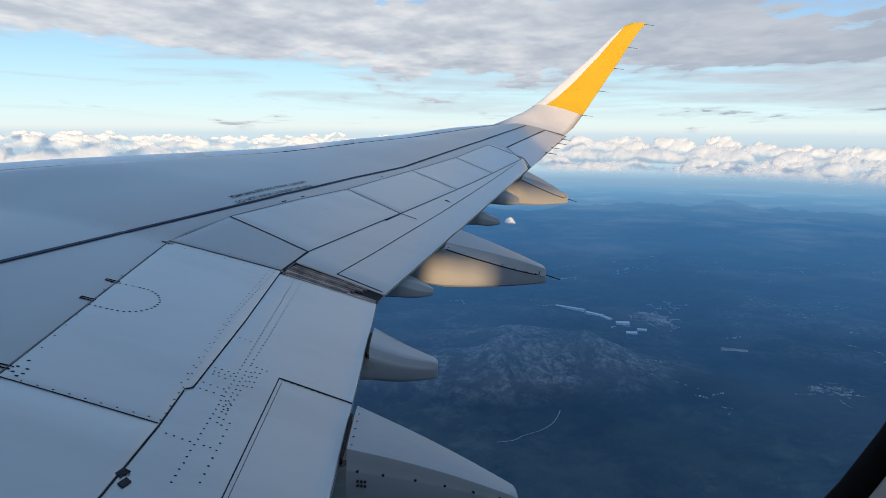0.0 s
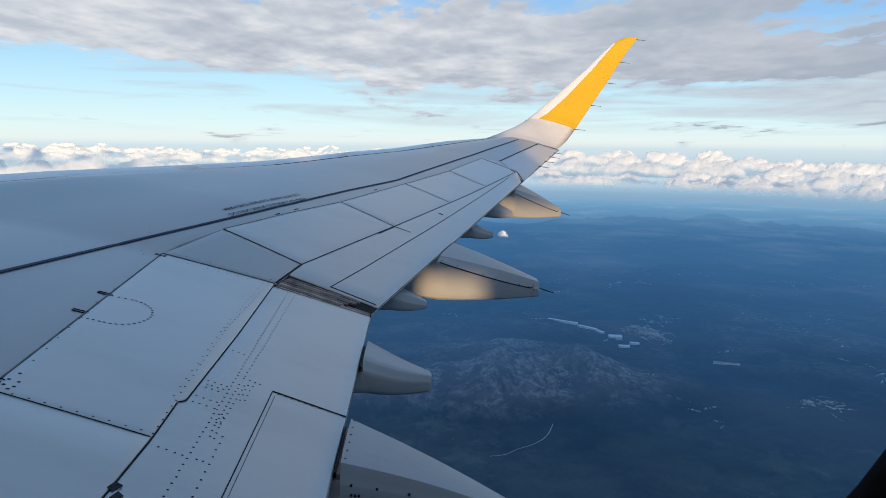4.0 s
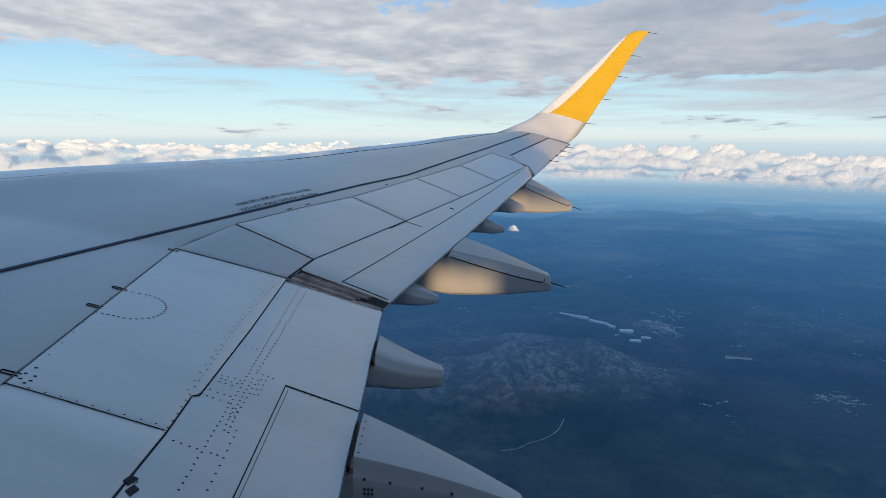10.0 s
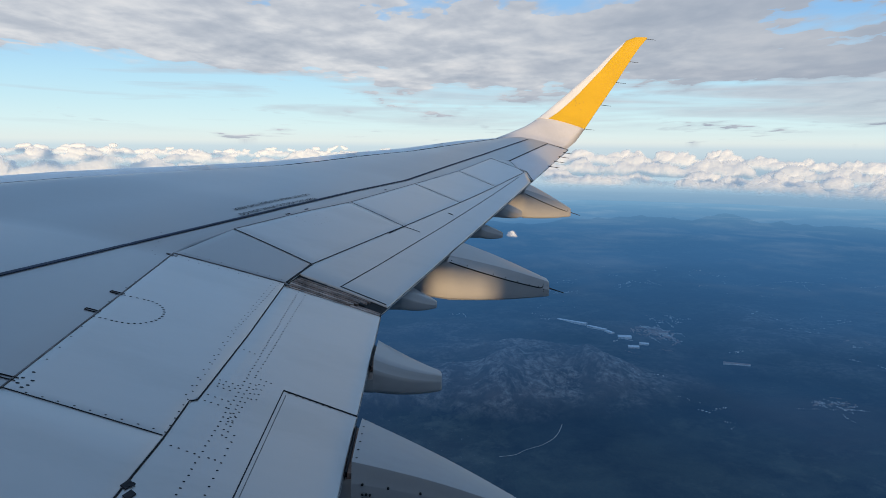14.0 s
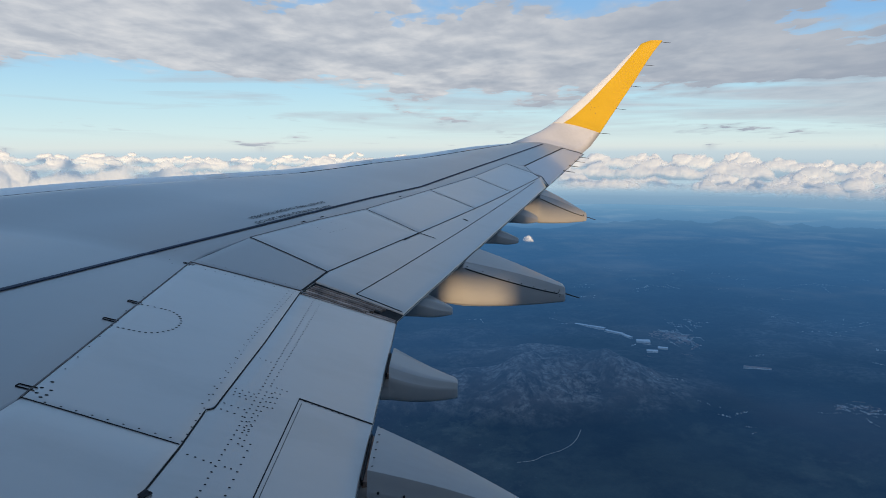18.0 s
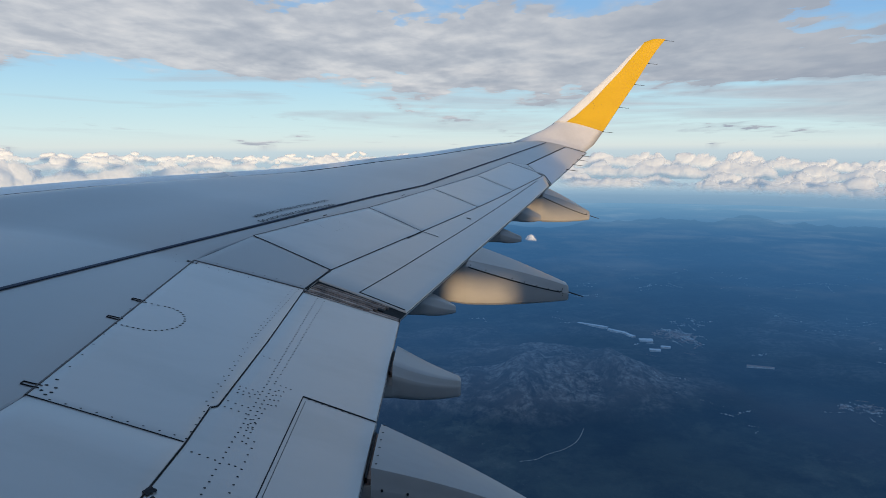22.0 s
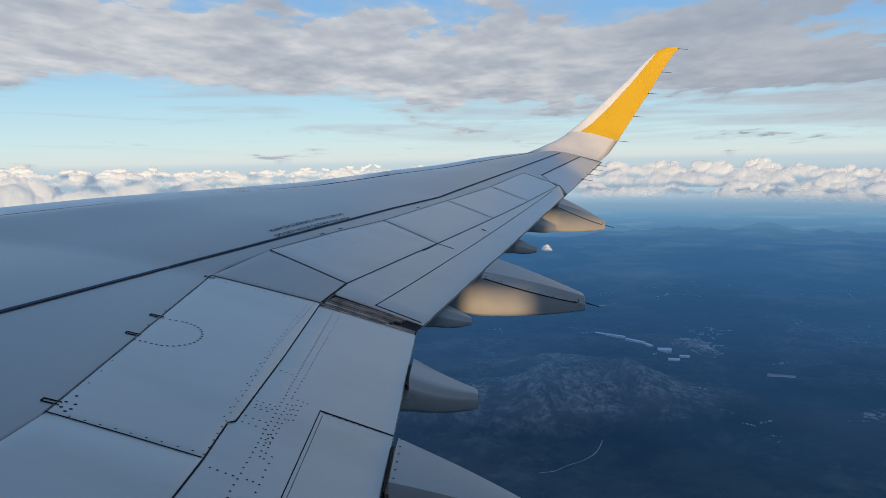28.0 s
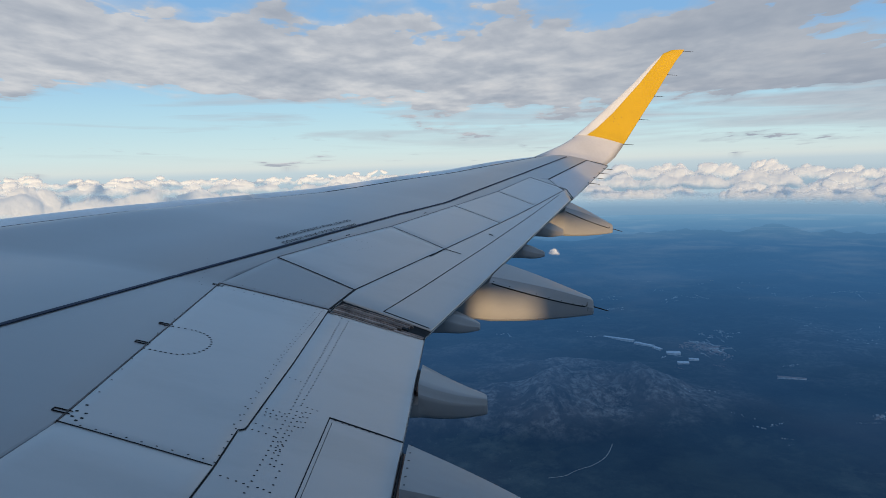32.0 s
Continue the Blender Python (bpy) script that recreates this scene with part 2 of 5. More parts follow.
# body out of view, kept darker to bounce less light onto the wing root
M_BODY = material("grey_white_fuselage_paint", (0.22, 0.23, 0.245), 0.4, 0.0, 0.03, 2.0)
M_METAL = material("bare_aluminium", (0.80, 0.80, 0.80), 0.30, 0.55, 0.04, 5.0, 0.0, 3.0, 0.5, AIRFLOW)
M_RUBBER = material("black_window_seal", (0.008, 0.0085, 0.010), 0.8, 0.0, 0.2, 30, spec=0.08)
M_LINING = material("grey_cabin_lining", (0.40, 0.445, 0.49), 0.6, 0.0, 0.03, 30.0, 0.05, 300)
M_LENS = material("clear_lamp_cover", (0.55, 0.56, 0.58), 0.08, 0.0, 0.02, 5.0, spec=0.8)
M_WICK = material("carbon_wick", (0.03, 0.03, 0.032), 0.5, 0.0, 0.1, 30, spec=0.12)


# ---- building helpers ----
def mesh_object(name, verts, faces, mat, parent=None, label="", smooth=False):
    me = bpy.data.meshes.new(name)
    me.from_pydata([tuple(map(float, p)) for p in verts], [], faces)
    for mm in (mat if isinstance(mat, (list, tuple)) else [mat]):
        me.materials.append(mm)
    if smooth:
        me.polygons.foreach_set("use_smooth", [True] * len(me.polygons))
    me.update()
    ob = new(name, me)
    if parent is not None:
        ob.parent = parent
    if label:
        ob["label"] = label
    return ob


def part(name, bm, mat, parent, label=""):
    me = bpy.data.meshes.new(name)
    bmesh.ops.recalc_face_normals(bm, faces=bm.faces)
    bm.to_mesh(me)
    bm.free()
    me.materials.append(mat)
    ob = new(name, me)
    ob.parent = parent
    if label:
        ob["label"] = label
    return ob


def loft(name, rings, mat, parent, label="", closed=True, caps=True, smooth=True):
    """Skin over rings of points (each ring the same length)."""
    n = len(rings[0])
    verts = [p for r in rings for p in r]
    faces = []
    for i in range(len(rings) - 1):
        for j in range(n if closed else n - 1):
            a, b = i * n + j, i * n + (j + 1) % n
            faces.append((a, b, b + n, a + n))
    if caps and closed:
        faces.append(tuple(range(n))[::-1])
        faces.append(tuple(range((len(rings) - 1) * n, len(rings) * n)))
    ob = mesh_object(name, verts, faces, mat, parent, label, smooth)
    bm = bmesh.new()
    bm.from_mesh(ob.data)
    bmesh.ops.recalc_face_normals(bm, faces=bm.faces)
    bm.to_mesh(ob.data)
    bm.free()
    return ob


# ---- wing form ----
KINK_Y, TE_SLOPE, KINK_CHORD, LE_SLOPE = 6.1, 0.297, 3.75, 0.515


def x_te(y):
    return 0.0 if y < KINK_Y else TE_SLOPE * (y - KINK_Y)


def x_le(y):
    return -KINK_CHORD + LE_SLOPE * (y - KINK_Y)


def chord(y):
    return x_te(y) - x_le(y)


def z_te(y):
    return -1.0 + 0.0375 * (y - 6.0) if y < KINK_Y else -0.996 + 0.0905 * (y - KINK_Y)


RISE_Y, RISE_V = (1.9, 6.0, 7.6, 10.0, 13.0, 16.2), (0.175, 0.18, 0.178, 0.145, 0.15, 0.185)


def crown(t, r):
    """Height of the upper surface over the trailing edge, in chords, t chords ahead of it."""
    if t < 0.8:
        flat = min(max((t - 0.42) / 0.36, 0.0), 1.0)
        return r * (1 - (1 - t / 0.8) ** 1.35) - max(0.0, r - 0.145) * 0.42 * flat * flat * (3 - 2 * flat)
    return r * (1 - ((t - 0.8) / 0.2) ** 2 * LE_DROP) - max(0.0, r - 0.145) * 0.42


LE_DROP = 0.35


def swell(t, y):
    """Fuller nose of the upper surface, inboard."""
    k = min(max((t - 0.58) / 0.28, 0.0), 1.0)
    return k * k * (3 - 2 * k) * float(np.interp(y, (6.0, 7.1, 8.2, 9.2, 9.9, 10.7, 11.6, 12.7, 15.9), (0.055, 0.043, 0.024, 0.001, -0.013, -0.023, -0.028, -0.048, -0.055)))


def skin(x, y):
    c = chord(y)
    t = min(max((x_te(y) - x) / c, 0.0), 1.0)
    return z_te(y) + c * crown(t, float(np.interp(y, RISE_Y, RISE_V))) + swell(t, y)


def at_t(t, y):
    return x_te(y) - t * chord(y)


def lerp(a, b, u):
    return a + (b - a) * u


def quad_map(a, b, c, d):
    """(u, v) to (x, y): a fore inboard, b fore outboard, c aft outboard, d aft inboard."""
    def f(u, v):
        return (lerp(lerp(a[0], b[0], v), lerp(d[0], c[0], v), u), lerp(lerp(a[1], b[1], v), lerp(d[1], c[1], v), u))
    return f


def band_map(y0, y1, xf, xa):
    def f(u, v):
        y = lerp(y0, y1, v)
        return lerp(xf(y), xa(y), u), y
    return f


def slab(name, form, mat, parent, label="", lift=0.0, thick=0.02, nu=10, nv=14, gap=0.0009, round_by=0.0012):
    """A panel that follows the wing's upper surface, with its own thickness and softened edges."""
    ex = Vector(form(1, 0.5)) - Vector(form(0, 0.5))
    ey = Vector(form(0.5, 1)) - Vector(form(0.5, 0))
    gu, gv = gap / max(ex.length, 0.02), gap / max(ey.length, 0.02)
    bu, bv = 0.003 / max(ex.length, 0.02), 0.003 / max(ey.length, 0.02)
    uu = [gu] + [lerp(gu + bu, 1 - gu - bu, i / nu) for i in range(nu + 1)] + [1 - gu]
    vv = [gv] + [lerp(gv + bv, 1 - gv - bv, i / nv) for i in range(nv + 1)] + [1 - gv]
    top, verts, faces = [], [], []
    NU, NV = len(uu), len(vv)
    for i, u in enumerate(uu):
        for j, v in enumerate(vv):
            x, y = form(u, v)
            edge = i in (0, NU - 1) or j in (0, NV - 1)
            verts.append((x, y, skin(x, y) + lift - (round_by if edge else 0)))
    for i in range(NU - 1):
        for j in range(NV - 1):
            a = i * NV + j
            faces.append((a, a + 1, a + NV + 1, a + NV))
    rim = [i * NV for i in range(NU)] + [(NU - 1) * NV + j for j in range(1, NV)] + \
          [i * NV + NV - 1 for i in range(NU - 2, -1, -1)] + [j for j in range(NV - 2, 0, -1)]
    base = len(verts)
    for k in rim:
        x, y, z = verts[k]
        verts.append((x, y, z - thick))
    m = len(rim)
    for k in range(m):
        faces.append((rim[k], base + k, base + (k + 1) % m, rim[(k + 1) % m]))
    ob = mesh_object(name, verts, faces, mat, parent, label, smooth=True)
    bm = bmesh.new()
    bm.from_mesh(ob.data)
    bmesh.ops.recalc_face_normals(bm, faces=bm.faces)
    bm.to_mesh(ob.data)
    bm.free()
    return ob


def ribbon(name, pts, width, mat, parent, label="", lift=0.003, steps=12, height=skin, thick=0.004):
    """A narrow flat strip along a line of (x, y) on the wing."""
    line = []
    for (x0, y0), (x1, y1) in zip(pts, pts[1:]):
        line += [Vector((lerp(x0, x1, i / steps), lerp(y0, y1, i / steps))) for i in range(steps)]
    line.append(Vector(pts[-1]))
    verts, faces = [], []
    for i, p in enumerate(line):
        d = (line[min(i + 1, len(line) - 1)] - line[max(i - 1, 0)]).normalized()
        nrm = Vector((-d.y, d.x)) * width / 2
        for q in (p + nrm, p - nrm):
            z = height(q.x, q.y)
            verts += [(q.x, q.y, z + lift), (q.x, q.y, z + lift - thick)]
    for i in range(len(line) - 1):
        a = i * 4
        faces += [(a, a + 2, a + 6, a + 4), (a + 1, a + 5, a + 7, a + 3), (a, a + 4, a + 5, a + 1), (a + 2, a + 3, a + 7, a + 6)]
    faces += [(0, 1, 3, 2), (len(verts) - 4, len(verts) - 2, len(verts) - 1, len(verts) - 3)]
    return mesh_object(name, verts, faces, mat, parent, label)


def dots(name, places, radius, mat, parent, label="", lift=0.0012, height=skin):
    """Small flush fasteners joined into one part."""
    verts, faces = [], []
    for x, y in places:
        z = height(x, y) + lift
        k = len(verts)
        verts.append((x, y, z + 0.0003))
        for i in range(8):
            a = i * math.pi / 4
            verts.append((x + radius * math.cos(a), y + radius * math.sin(a), height(x + radius * math.cos(a), y) + lift))
        faces += [(k, k + 1 + i, k + 1 + (i + 1) % 8) for i in range(8)]
    ob = mesh_object(name, verts, faces, mat, parent, label)
    return tagged(ob, kind="stuff")


def row(p, q, n, jitter=0.002):
    return [(lerp(p[0], q[0], i / (n - 1)) + random.uniform(-jitter, jitter), lerp(p[1], q[1], i / (n - 1)) + random.uniform(-jitter, jitter)) for i in range(n)]


def rod(name, p, q, r0, r1, mat, parent, label="", seg=6):
    p, q = Vector(p), Vector(q)
    d = (q - p).normalized()
    s = d.orthogonal().normalized()
    t = d.cross(s)
    rings = [[c + (s * math.cos(2 * math.pi * i / seg) + t * math.sin(2 * math.pi * i / seg)) * r for i in range(seg)]
             for c, r in ((p, r0), (p.lerp(q, 0.12), r0), (p.lerp(q, 0.16), r1), (q, r1 * 0.6))]
    return loft(name, rings, mat, parent, label)


# ---- the ground and the clouds, far below and behind ----
GROUND_Z = -300.0


def hill(x, y, cx, cy, rx, ry, h, turn=0.0):
    c, s = math.cos(turn), math.sin(turn)
    dx, dy = x - cx, y - cy
    a, b = (dx * c + dy * s) / rx, (-dx * s + dy * c) / ry
    return h * np.exp(-(a * a + b * b))


def smooth_noise(x, y, seed):
    """Cheap value noise over arrays."""
    def lattice(i, j):
        v = np.sin(i * 127.1 + j * 311.7 + seed * 74.7) * 43758.5453
        return v - np.floor(v)
    i, j = np.floor(x), np.floor(y)
    fx, fy = x - i, y - j
    fx, fy = fx * fx * (3 - 2 * fx), fy * fy * (3 - 2 * fy)
    top = lattice(i, j) * (1 - fx) + lattice(i + 1, j) * fx
    low = lattice(i, j + 1) * (1 - fx) + lattice(i + 1, j + 1) * fx
    return top * (1 - fy) + low * fy


def fractal(x, y, size, octaves, seed, ridged=False):
    total, amp, norm = 0, 1.0, 0.0
    for k in range(octaves):
        v = smooth_noise(x / size * 2 ** k + 17.3 * k, y / size * 2 ** k - 9.1 * k, seed + k)
        if ridged:
            v = 1 - np.abs(2 * v - 1)
        total, norm = total + v * amp, norm + amp
        amp *= 0.52
    return total / norm


def ground_height(x, y):
    x, y = np.asarray(x, float), np.asarray(y, float)
    d = np.sqrt(x * x + y * y)
    h = (fractal(x, y, 420, 5, 3) - 0.5) * 20 * np.clip(d / 900, 0.4, 1.1) * np.clip(2.2 - d / 1100, 0.35, 1.0)
    massif = hill(x, y, 70, 850, 150, 85, 1.0, -0.1) + hill(x, y, 190, 890, 80, 70, 0.8) + hill(x, y, -60, 840, 70, 60, 0.8) + hill(x, y, 130, 1010, 110, 40, 0.5)
    massif = np.clip(massif, 0, 1.15)
    h = h * (1 - 0.6 * np.clip(massif, 0, 1)) + massif * (4 + 46 * fractal(x, y, 165, 6, 11, True) ** 1.7 + 14 * fractal(x, y, 55, 5, 31, True) ** 1.6)
    # wooded ranges one behind the other, the last one on the skyline of the plain
    far = hill(x, y, 1050, 2420, 900, 170, 1.0, -0.10) + hill(x, y, 350, 2560, 420, 120, 0.55, 0.1)
    h += far * (2 + 105 * fractal(x, y, 420, 6, 21, True) ** 2)
    h += 40 * np.clip((d - 760) / 500, 0, 1) * np.clip((2600 - d) / 300, 0, 1) * np.clip(1 - massif, 0, 1) * fractal(x, y, 480, 6, 63, True) ** 2.2
    h += hill(x, y, -600, 1700, 500, 300, 30) + hill(x, y, 1500, 1500, 420, 300, 26)
    # an unseen range added behind the aircraft to keep the low sun off the land
    h += 215 * np.exp(-((y + 2600) / 420) ** 2) * np.exp(-(x / 3600) ** 4) * (0.9 + 0.2 * fractal(x, y, 600, 3, 51))
    return h


def build_ground():
    bearings = np.concatenate([np.linspace(-180, -16, 90)[:-1], np.linspace(-16, 48, 420), np.linspace(48, 180, 70)[1:-1]])
    dist = np.concatenate([[0.0, 150, 300, 420], np.geomspace(480, 4960, 300)])
    b, r = np.meshgrid(np.radians(bearings), dist)
    x, y = r * np.sin(b), r * np.cos(b)
    z = GROUND_Z + ground_height(x, y)
    nb, nr = len(bearings), len(dist)
    me = bpy.data.meshes.new("ground")
    verts = np.stack([x, y, z], -1).reshape(-1, 3)
    i, j = np.meshgrid(np.arange(nr - 1), np.arange(nb), indexing="ij")
    j2 = (j + 1) % nb
    faces = np.stack([i * nb + j, i * nb + j2, (i + 1) * nb + j2, (i + 1) * nb + j], -1).reshape(-1, 4)
    me.vertices.add(len(verts))
    me.vertices.foreach_set("co", verts.ravel())
    me.loops.add(faces.size)
    me.loops.foreach_set("vertex_index", faces.ravel().astype(np.int32))
    me.polygons.add(len(faces))
    me.polygons.foreach_set("loop_start", np.arange(0, faces.size, 4, dtype=np.int32))
    me.polygons.foreach_set("use_smooth", np.ones(len(faces), bool))
    me.update(calc_edges=True)
    me.validate()
    ob = new("ground", me)
    me.materials.append(ground_material())
    return tagged(ob, "blue hazed forest and rocky hills far below the wing", "ground", "", "structure")


def ground_material():
    m = bpy.data.materials.new("wooded_land")
    m.use_nodes = True
    nt = m.node_tree
    n, l = nt.nodes.new, nt.links.new
    bs = nt.nodes["Principled BSDF"]
    bs.inputs["Roughness"].default_value = 0.95
    bs.inputs["Specular IOR Level"].default_value = 0.05
    tc = n("ShaderNodeTexCoord")
    geo = n("ShaderNodeNewGeometry")

    def tex(scale, detail, rough=0.55, dist=0.0):
        t = n("ShaderNodeTexNoise")
        t.inputs["Scale"].default_value, t.inputs["Detail"].default_value = scale, detail
        t.inputs["Roughness"].default_value, t.inputs["Distortion"].default_value = rough, dist
        l(tc.outputs["Object"], t.inputs["Vector"])
        return t.outputs[0]

    def ramp(src, *stops):
        r = n("ShaderNodeValToRGB")
        e = r.color_ramp.elements
        while len(e) < len(stops):
            e.new(0.5)
        for el, (p, c) in zip(e, stops):
            el.position = p
            el.color = (*c, 1) if isinstance(c, tuple) else (c, c, c, 1)
        l(src, r.inputs[0])
        return r.outputs[0]

    def mix(fac, a, b):
        mm = n("ShaderNodeMix")
        mm.data_type = "RGBA"
        for s, v in ((mm.inputs[0], fac), (mm.inputs[6], a), (mm.inputs[7], b)):
            if isinstance(v, tuple):
                s.default_value = (*v, 1)
            elif isinstance(v, float):
                s.default_value = v
            else:
                l(v, s)
        return mm.outputs[2]

    def mul(a, b):
        mm = n("ShaderNodeMath")
        mm.operation = "MULTIPLY"
        for s, v in zip(mm.inputs, (a, b)):
            if isinstance(v, float):
                s.default_value = v
            else:
                l(v, s)
        return mm.outputs[0]

    forest = ramp(tex(0.0085, 11, 0.72, 0.0), (0.38, G_DARK), (0.52, G_MID), (0.66, G_LIGHT))
    clearing = mul(ramp(tex(0.030, 9, 0.70, 0.25), (0.52, 0.0), (0.66, 0.75)), ramp(tex(0.0042, 4, 0.5, 0.6), (0.44, 0.0), (0.60, 0.85)))
    spot = n("ShaderNodeSeparateXYZ")
    l(geo.outputs["Position"], spot.inputs[0])
    low = n("ShaderNodeMapRange")
    low.inputs["From Min"].default_value, low.inputs["From Max"].default_value = GROUND_Z + 9, GROUND_Z - 4
    l(spot.outputs[2], low.inputs["Value"])
    valley = mul(low.outputs[0], ramp(tex(0.012, 8, 0.66, 0.4), (0.40, 0.05), (0.62, 0.75)))
    col = mix(valley, forest, (0.072, 0.086, 0.064))
    col = mix(clearing, col, G_FIELD)
    cells = n("ShaderNodeTexVoronoi")
    cells.inputs["Scale"].default_value = 0.075
    cells.inputs["Randomness"].default_value = 0.9
    l(tc.outputs["Object"], cells.inputs["Vector"])
    sepc = n("ShaderNodeSeparateColor")
    l(cells.outputs["Color"], sepc.inputs[0])
    plots = mul(ramp(sepc.outputs[0], (0.62, 0.0), (0.72, 0.28)), ramp(tex(0.005, 4, 0.55), (0.50, 0.0), (0.60, 0.9)))
    col = mix(plots, col, (0.085, 0.090, 0.062))
    # bare, reddish slopes in wide patches
    col = mix(ramp(tex(0.0036, 5, 0.6, 0.3), (0.52, 0.0), (0.66, 0.50)), col, (0.052, 0.037, 0.032))
    speck = mul(ramp(tex(0.16, 6, 0.75), (0.62, 0.0), (0.70, 0.7)), ramp(tex(0.006, 4, 0.5, 0.6), (0.45, 0.0), (0.6, 0.6)))
    col = mix(speck, col, G_ROCK)
    sep = n("ShaderNodeSeparateXYZ")
    l(geo.outputs["Position"], sep.inputs[0])
    # bare rock and scrub on the crests
    hgt = n("ShaderNodeMapRange")
    hgt.inputs["From Min"].default_value, hgt.inputs["From Max"].default_value = GROUND_Z + 7, GROUND_Z + 24
    l(sep.outputs[2], hgt.inputs["Value"])
    rocky = mul(mul(ramp(tex(0.11, 11, 0.76, 0.12), (0.43, 0.0), (0.60, 0.85)), ramp(tex(0.020, 6, 0.65, 0.6), (0.42, 0.12), (0.54, 1.0))), hgt.outputs[0])
    near = n("ShaderNodeMapRange")
    near.inputs["From Min"].default_value, near.inputs["From Max"].default_value = 1150, 1400
    near.inputs["To Min"].default_value, near.inputs["To Max"].default_value = 1.0, 0.0
    l(sep.outputs[1], near.inputs["Value"])
    scrub = mul(ramp(tex(0.03, 8, 0.65, 0.3), (0.34, 0.35), (0.60, 0.95)), hgt.outputs[0])
    col = mix(mul(scrub, near.outputs[0]), col, (0.098, 0.078, 0.066))
    col = mix(mul(rocky, near.outputs[0]), col, G_ROCK)
    l(col, bs.inputs["Base Color"])
    bp = n("ShaderNodeBump")
    bp.inputs["Strength"].default_value, bp.inputs["Distance"].default_value = 0.5, 5.0
    l(tex(0.12, 9, 0.7), bp.inputs["Height"])
    l(bp.outputs[0], bs.inputs["Normal"])
    return m


G_DARK, G_MID, G_LIGHT = (0.005, 0.008, 0.009), (0.016, 0.022, 0.019), (0.052, 0.060, 0.047)
G_FIELD, G_ROCK = (0.125, 0.135, 0.100), (0.34, 0.315, 0.29)
build_ground()

M_HOUSE = material("pale_walls", (0.74, 0.71, 0.66), 0.8, 0.0, 0.3, 0.05)
M_ROOF = material("red_tile_roof", (0.42, 0.28, 0.22), 0.8, 0.0, 0.3, 0.05)
M_SHED = material("white_sheet_roof", (0.86, 0.87, 0.88), 0.5, 0.0, 0.06, 0.1)
M_ROAD = material("pale_track", (0.44, 0.40, 0.34), 0.9, 0.0, 0.2, 0.05)


def gz(x, y):
    return GROUND_Z + float(ground_height(x, y))


def house_block(verts, faces, x, y, w, d, h, turn):
    c, s = math.cos(turn), math.sin(turn)
    k, z = len(verts), gz(x, y)
    for zz, f in ((z - 1, 1), (z + h, 1)):
        for a, b in ((-1, -1), (1, -1), (1, 1), (-1, 1)):
            dx, dy = a * w / 2 * f, b * d / 2 * f
            verts.append((x + dx * c - dy * s, y + dx * s + dy * c, zz))
    for a in (-1, 1):
        dx = a * w / 2
        verts.append((x + dx * c, y + dx * s, z + h + d * 0.28))
    faces += [(k, k + 1, k + 5, k + 4), (k + 1, k + 2, k + 6, k + 9, k + 5), (k + 2, k + 3, k + 7, k + 6), (k + 3, k, k + 4, k + 8, k + 7),
              (k + 4, k + 5, k + 9, k + 8), (k + 6, k + 7, k + 8, k + 9)]


def village(name, label, cx, cy, rx, ry, count, size, seed, mat):
    """Houses strung along short streets that cross one another."""
    rnd = random.Random(seed)
    verts, faces = [], []
    lanes = []
    turn = rnd.uniform(0, math.pi)
    for _ in range(max(2, count // 14)):
        a = turn + rnd.choice((0.0, math.pi / 2)) + rnd.gauss(0, 0.18)
        lanes.append((a, rnd.gauss(0, 0.4), rnd.gauss(0, 0.4), rnd.uniform(0.12, 0.45)))
    for _ in range(int(count * 1.3)):
        a, ox, oy, reach = rnd.choice(lanes)
        r = rnd.uniform(-reach, reach)
        x = cx + (ox + math.cos(a) * r) * rx + rnd.gauss(0, 0.9)
        y = cy + (oy + math.sin(a) * r) * ry + rnd.gauss(0, 0.9)
        w = size * rnd.choice((0.22, 0.28, 0.35, 0.45, 0.75))
        house_block(verts, faces, x, y, w, w * rnd.uniform(0.5, 0.9), w * 0.35, a + rnd.gauss(0, 0.2))
    return tagged(mesh_object(name, verts, faces, mat), label, "village", "", "stuff")


# towns of the valley: middle, half widths, number and size of the houses
for cx, cy, rx, ry, count, size, mat in (
        (362, 1110, 36, 50, 620, 2.9, M_ROOF), (366, 1116, 38, 54, 420, 2.3, M_HOUSE), (395, 1200, 30, 60, 130, 2.2, M_HOUSE), (418, 1235, 26, 22, 60, 2.4, M_HOUSE),
        (300, 1060, 40, 22, 40, 2.2, M_HOUSE), (465, 800, 34, 26, 240, 1.6, M_HOUSE), (470, 806, 30, 22, 160, 1.6, M_ROOF), (430, 1010, 60, 30, 26, 2.0, M_HOUSE),
        (430, 1500, 60, 40, 70, 3.2, M_HOUSE), (250, 1430, 120, 60, 60, 3.0, M_HOUSE), (640, 1180, 120, 70, 60, 2.6, M_HOUSE),
        (800, 1500, 160, 90, 60, 3.2, M_HOUSE), (320, 760, 40, 20, 16, 1.7, M_HOUSE), (60, 1250, 50, 60, 24, 2.4, M_HOUSE),
        (560, 900, 60, 50, 40, 2.0, M_HOUSE), (1150, 2480, 180, 40, 60, 6.0, M_HOUSE)):
    village("village", "cluster of pale houses far off in the valley", cx, cy, rx, ry, count, size, int(cx + cy), mat)


scatter = random.Random(77)
for _ in range(46):
    hx, hy = scatter.uniform(180, 1050), scatter.uniform(740, 1750)
    if hx > hy * 0.72 or (hx < 260 and hy < 1000):
        continue
    village("hamlet", "few pale farmhouses scattered along a lane", hx, hy, scatter.uniform(20, 60), scatter.uniform(15, 40), scatter.randint(7, 26), scatter.uniform(1.5, 2.3), int(hx * 7 + hy), M_HOUSE if scatter.random() < 0.75 else M_ROOF)


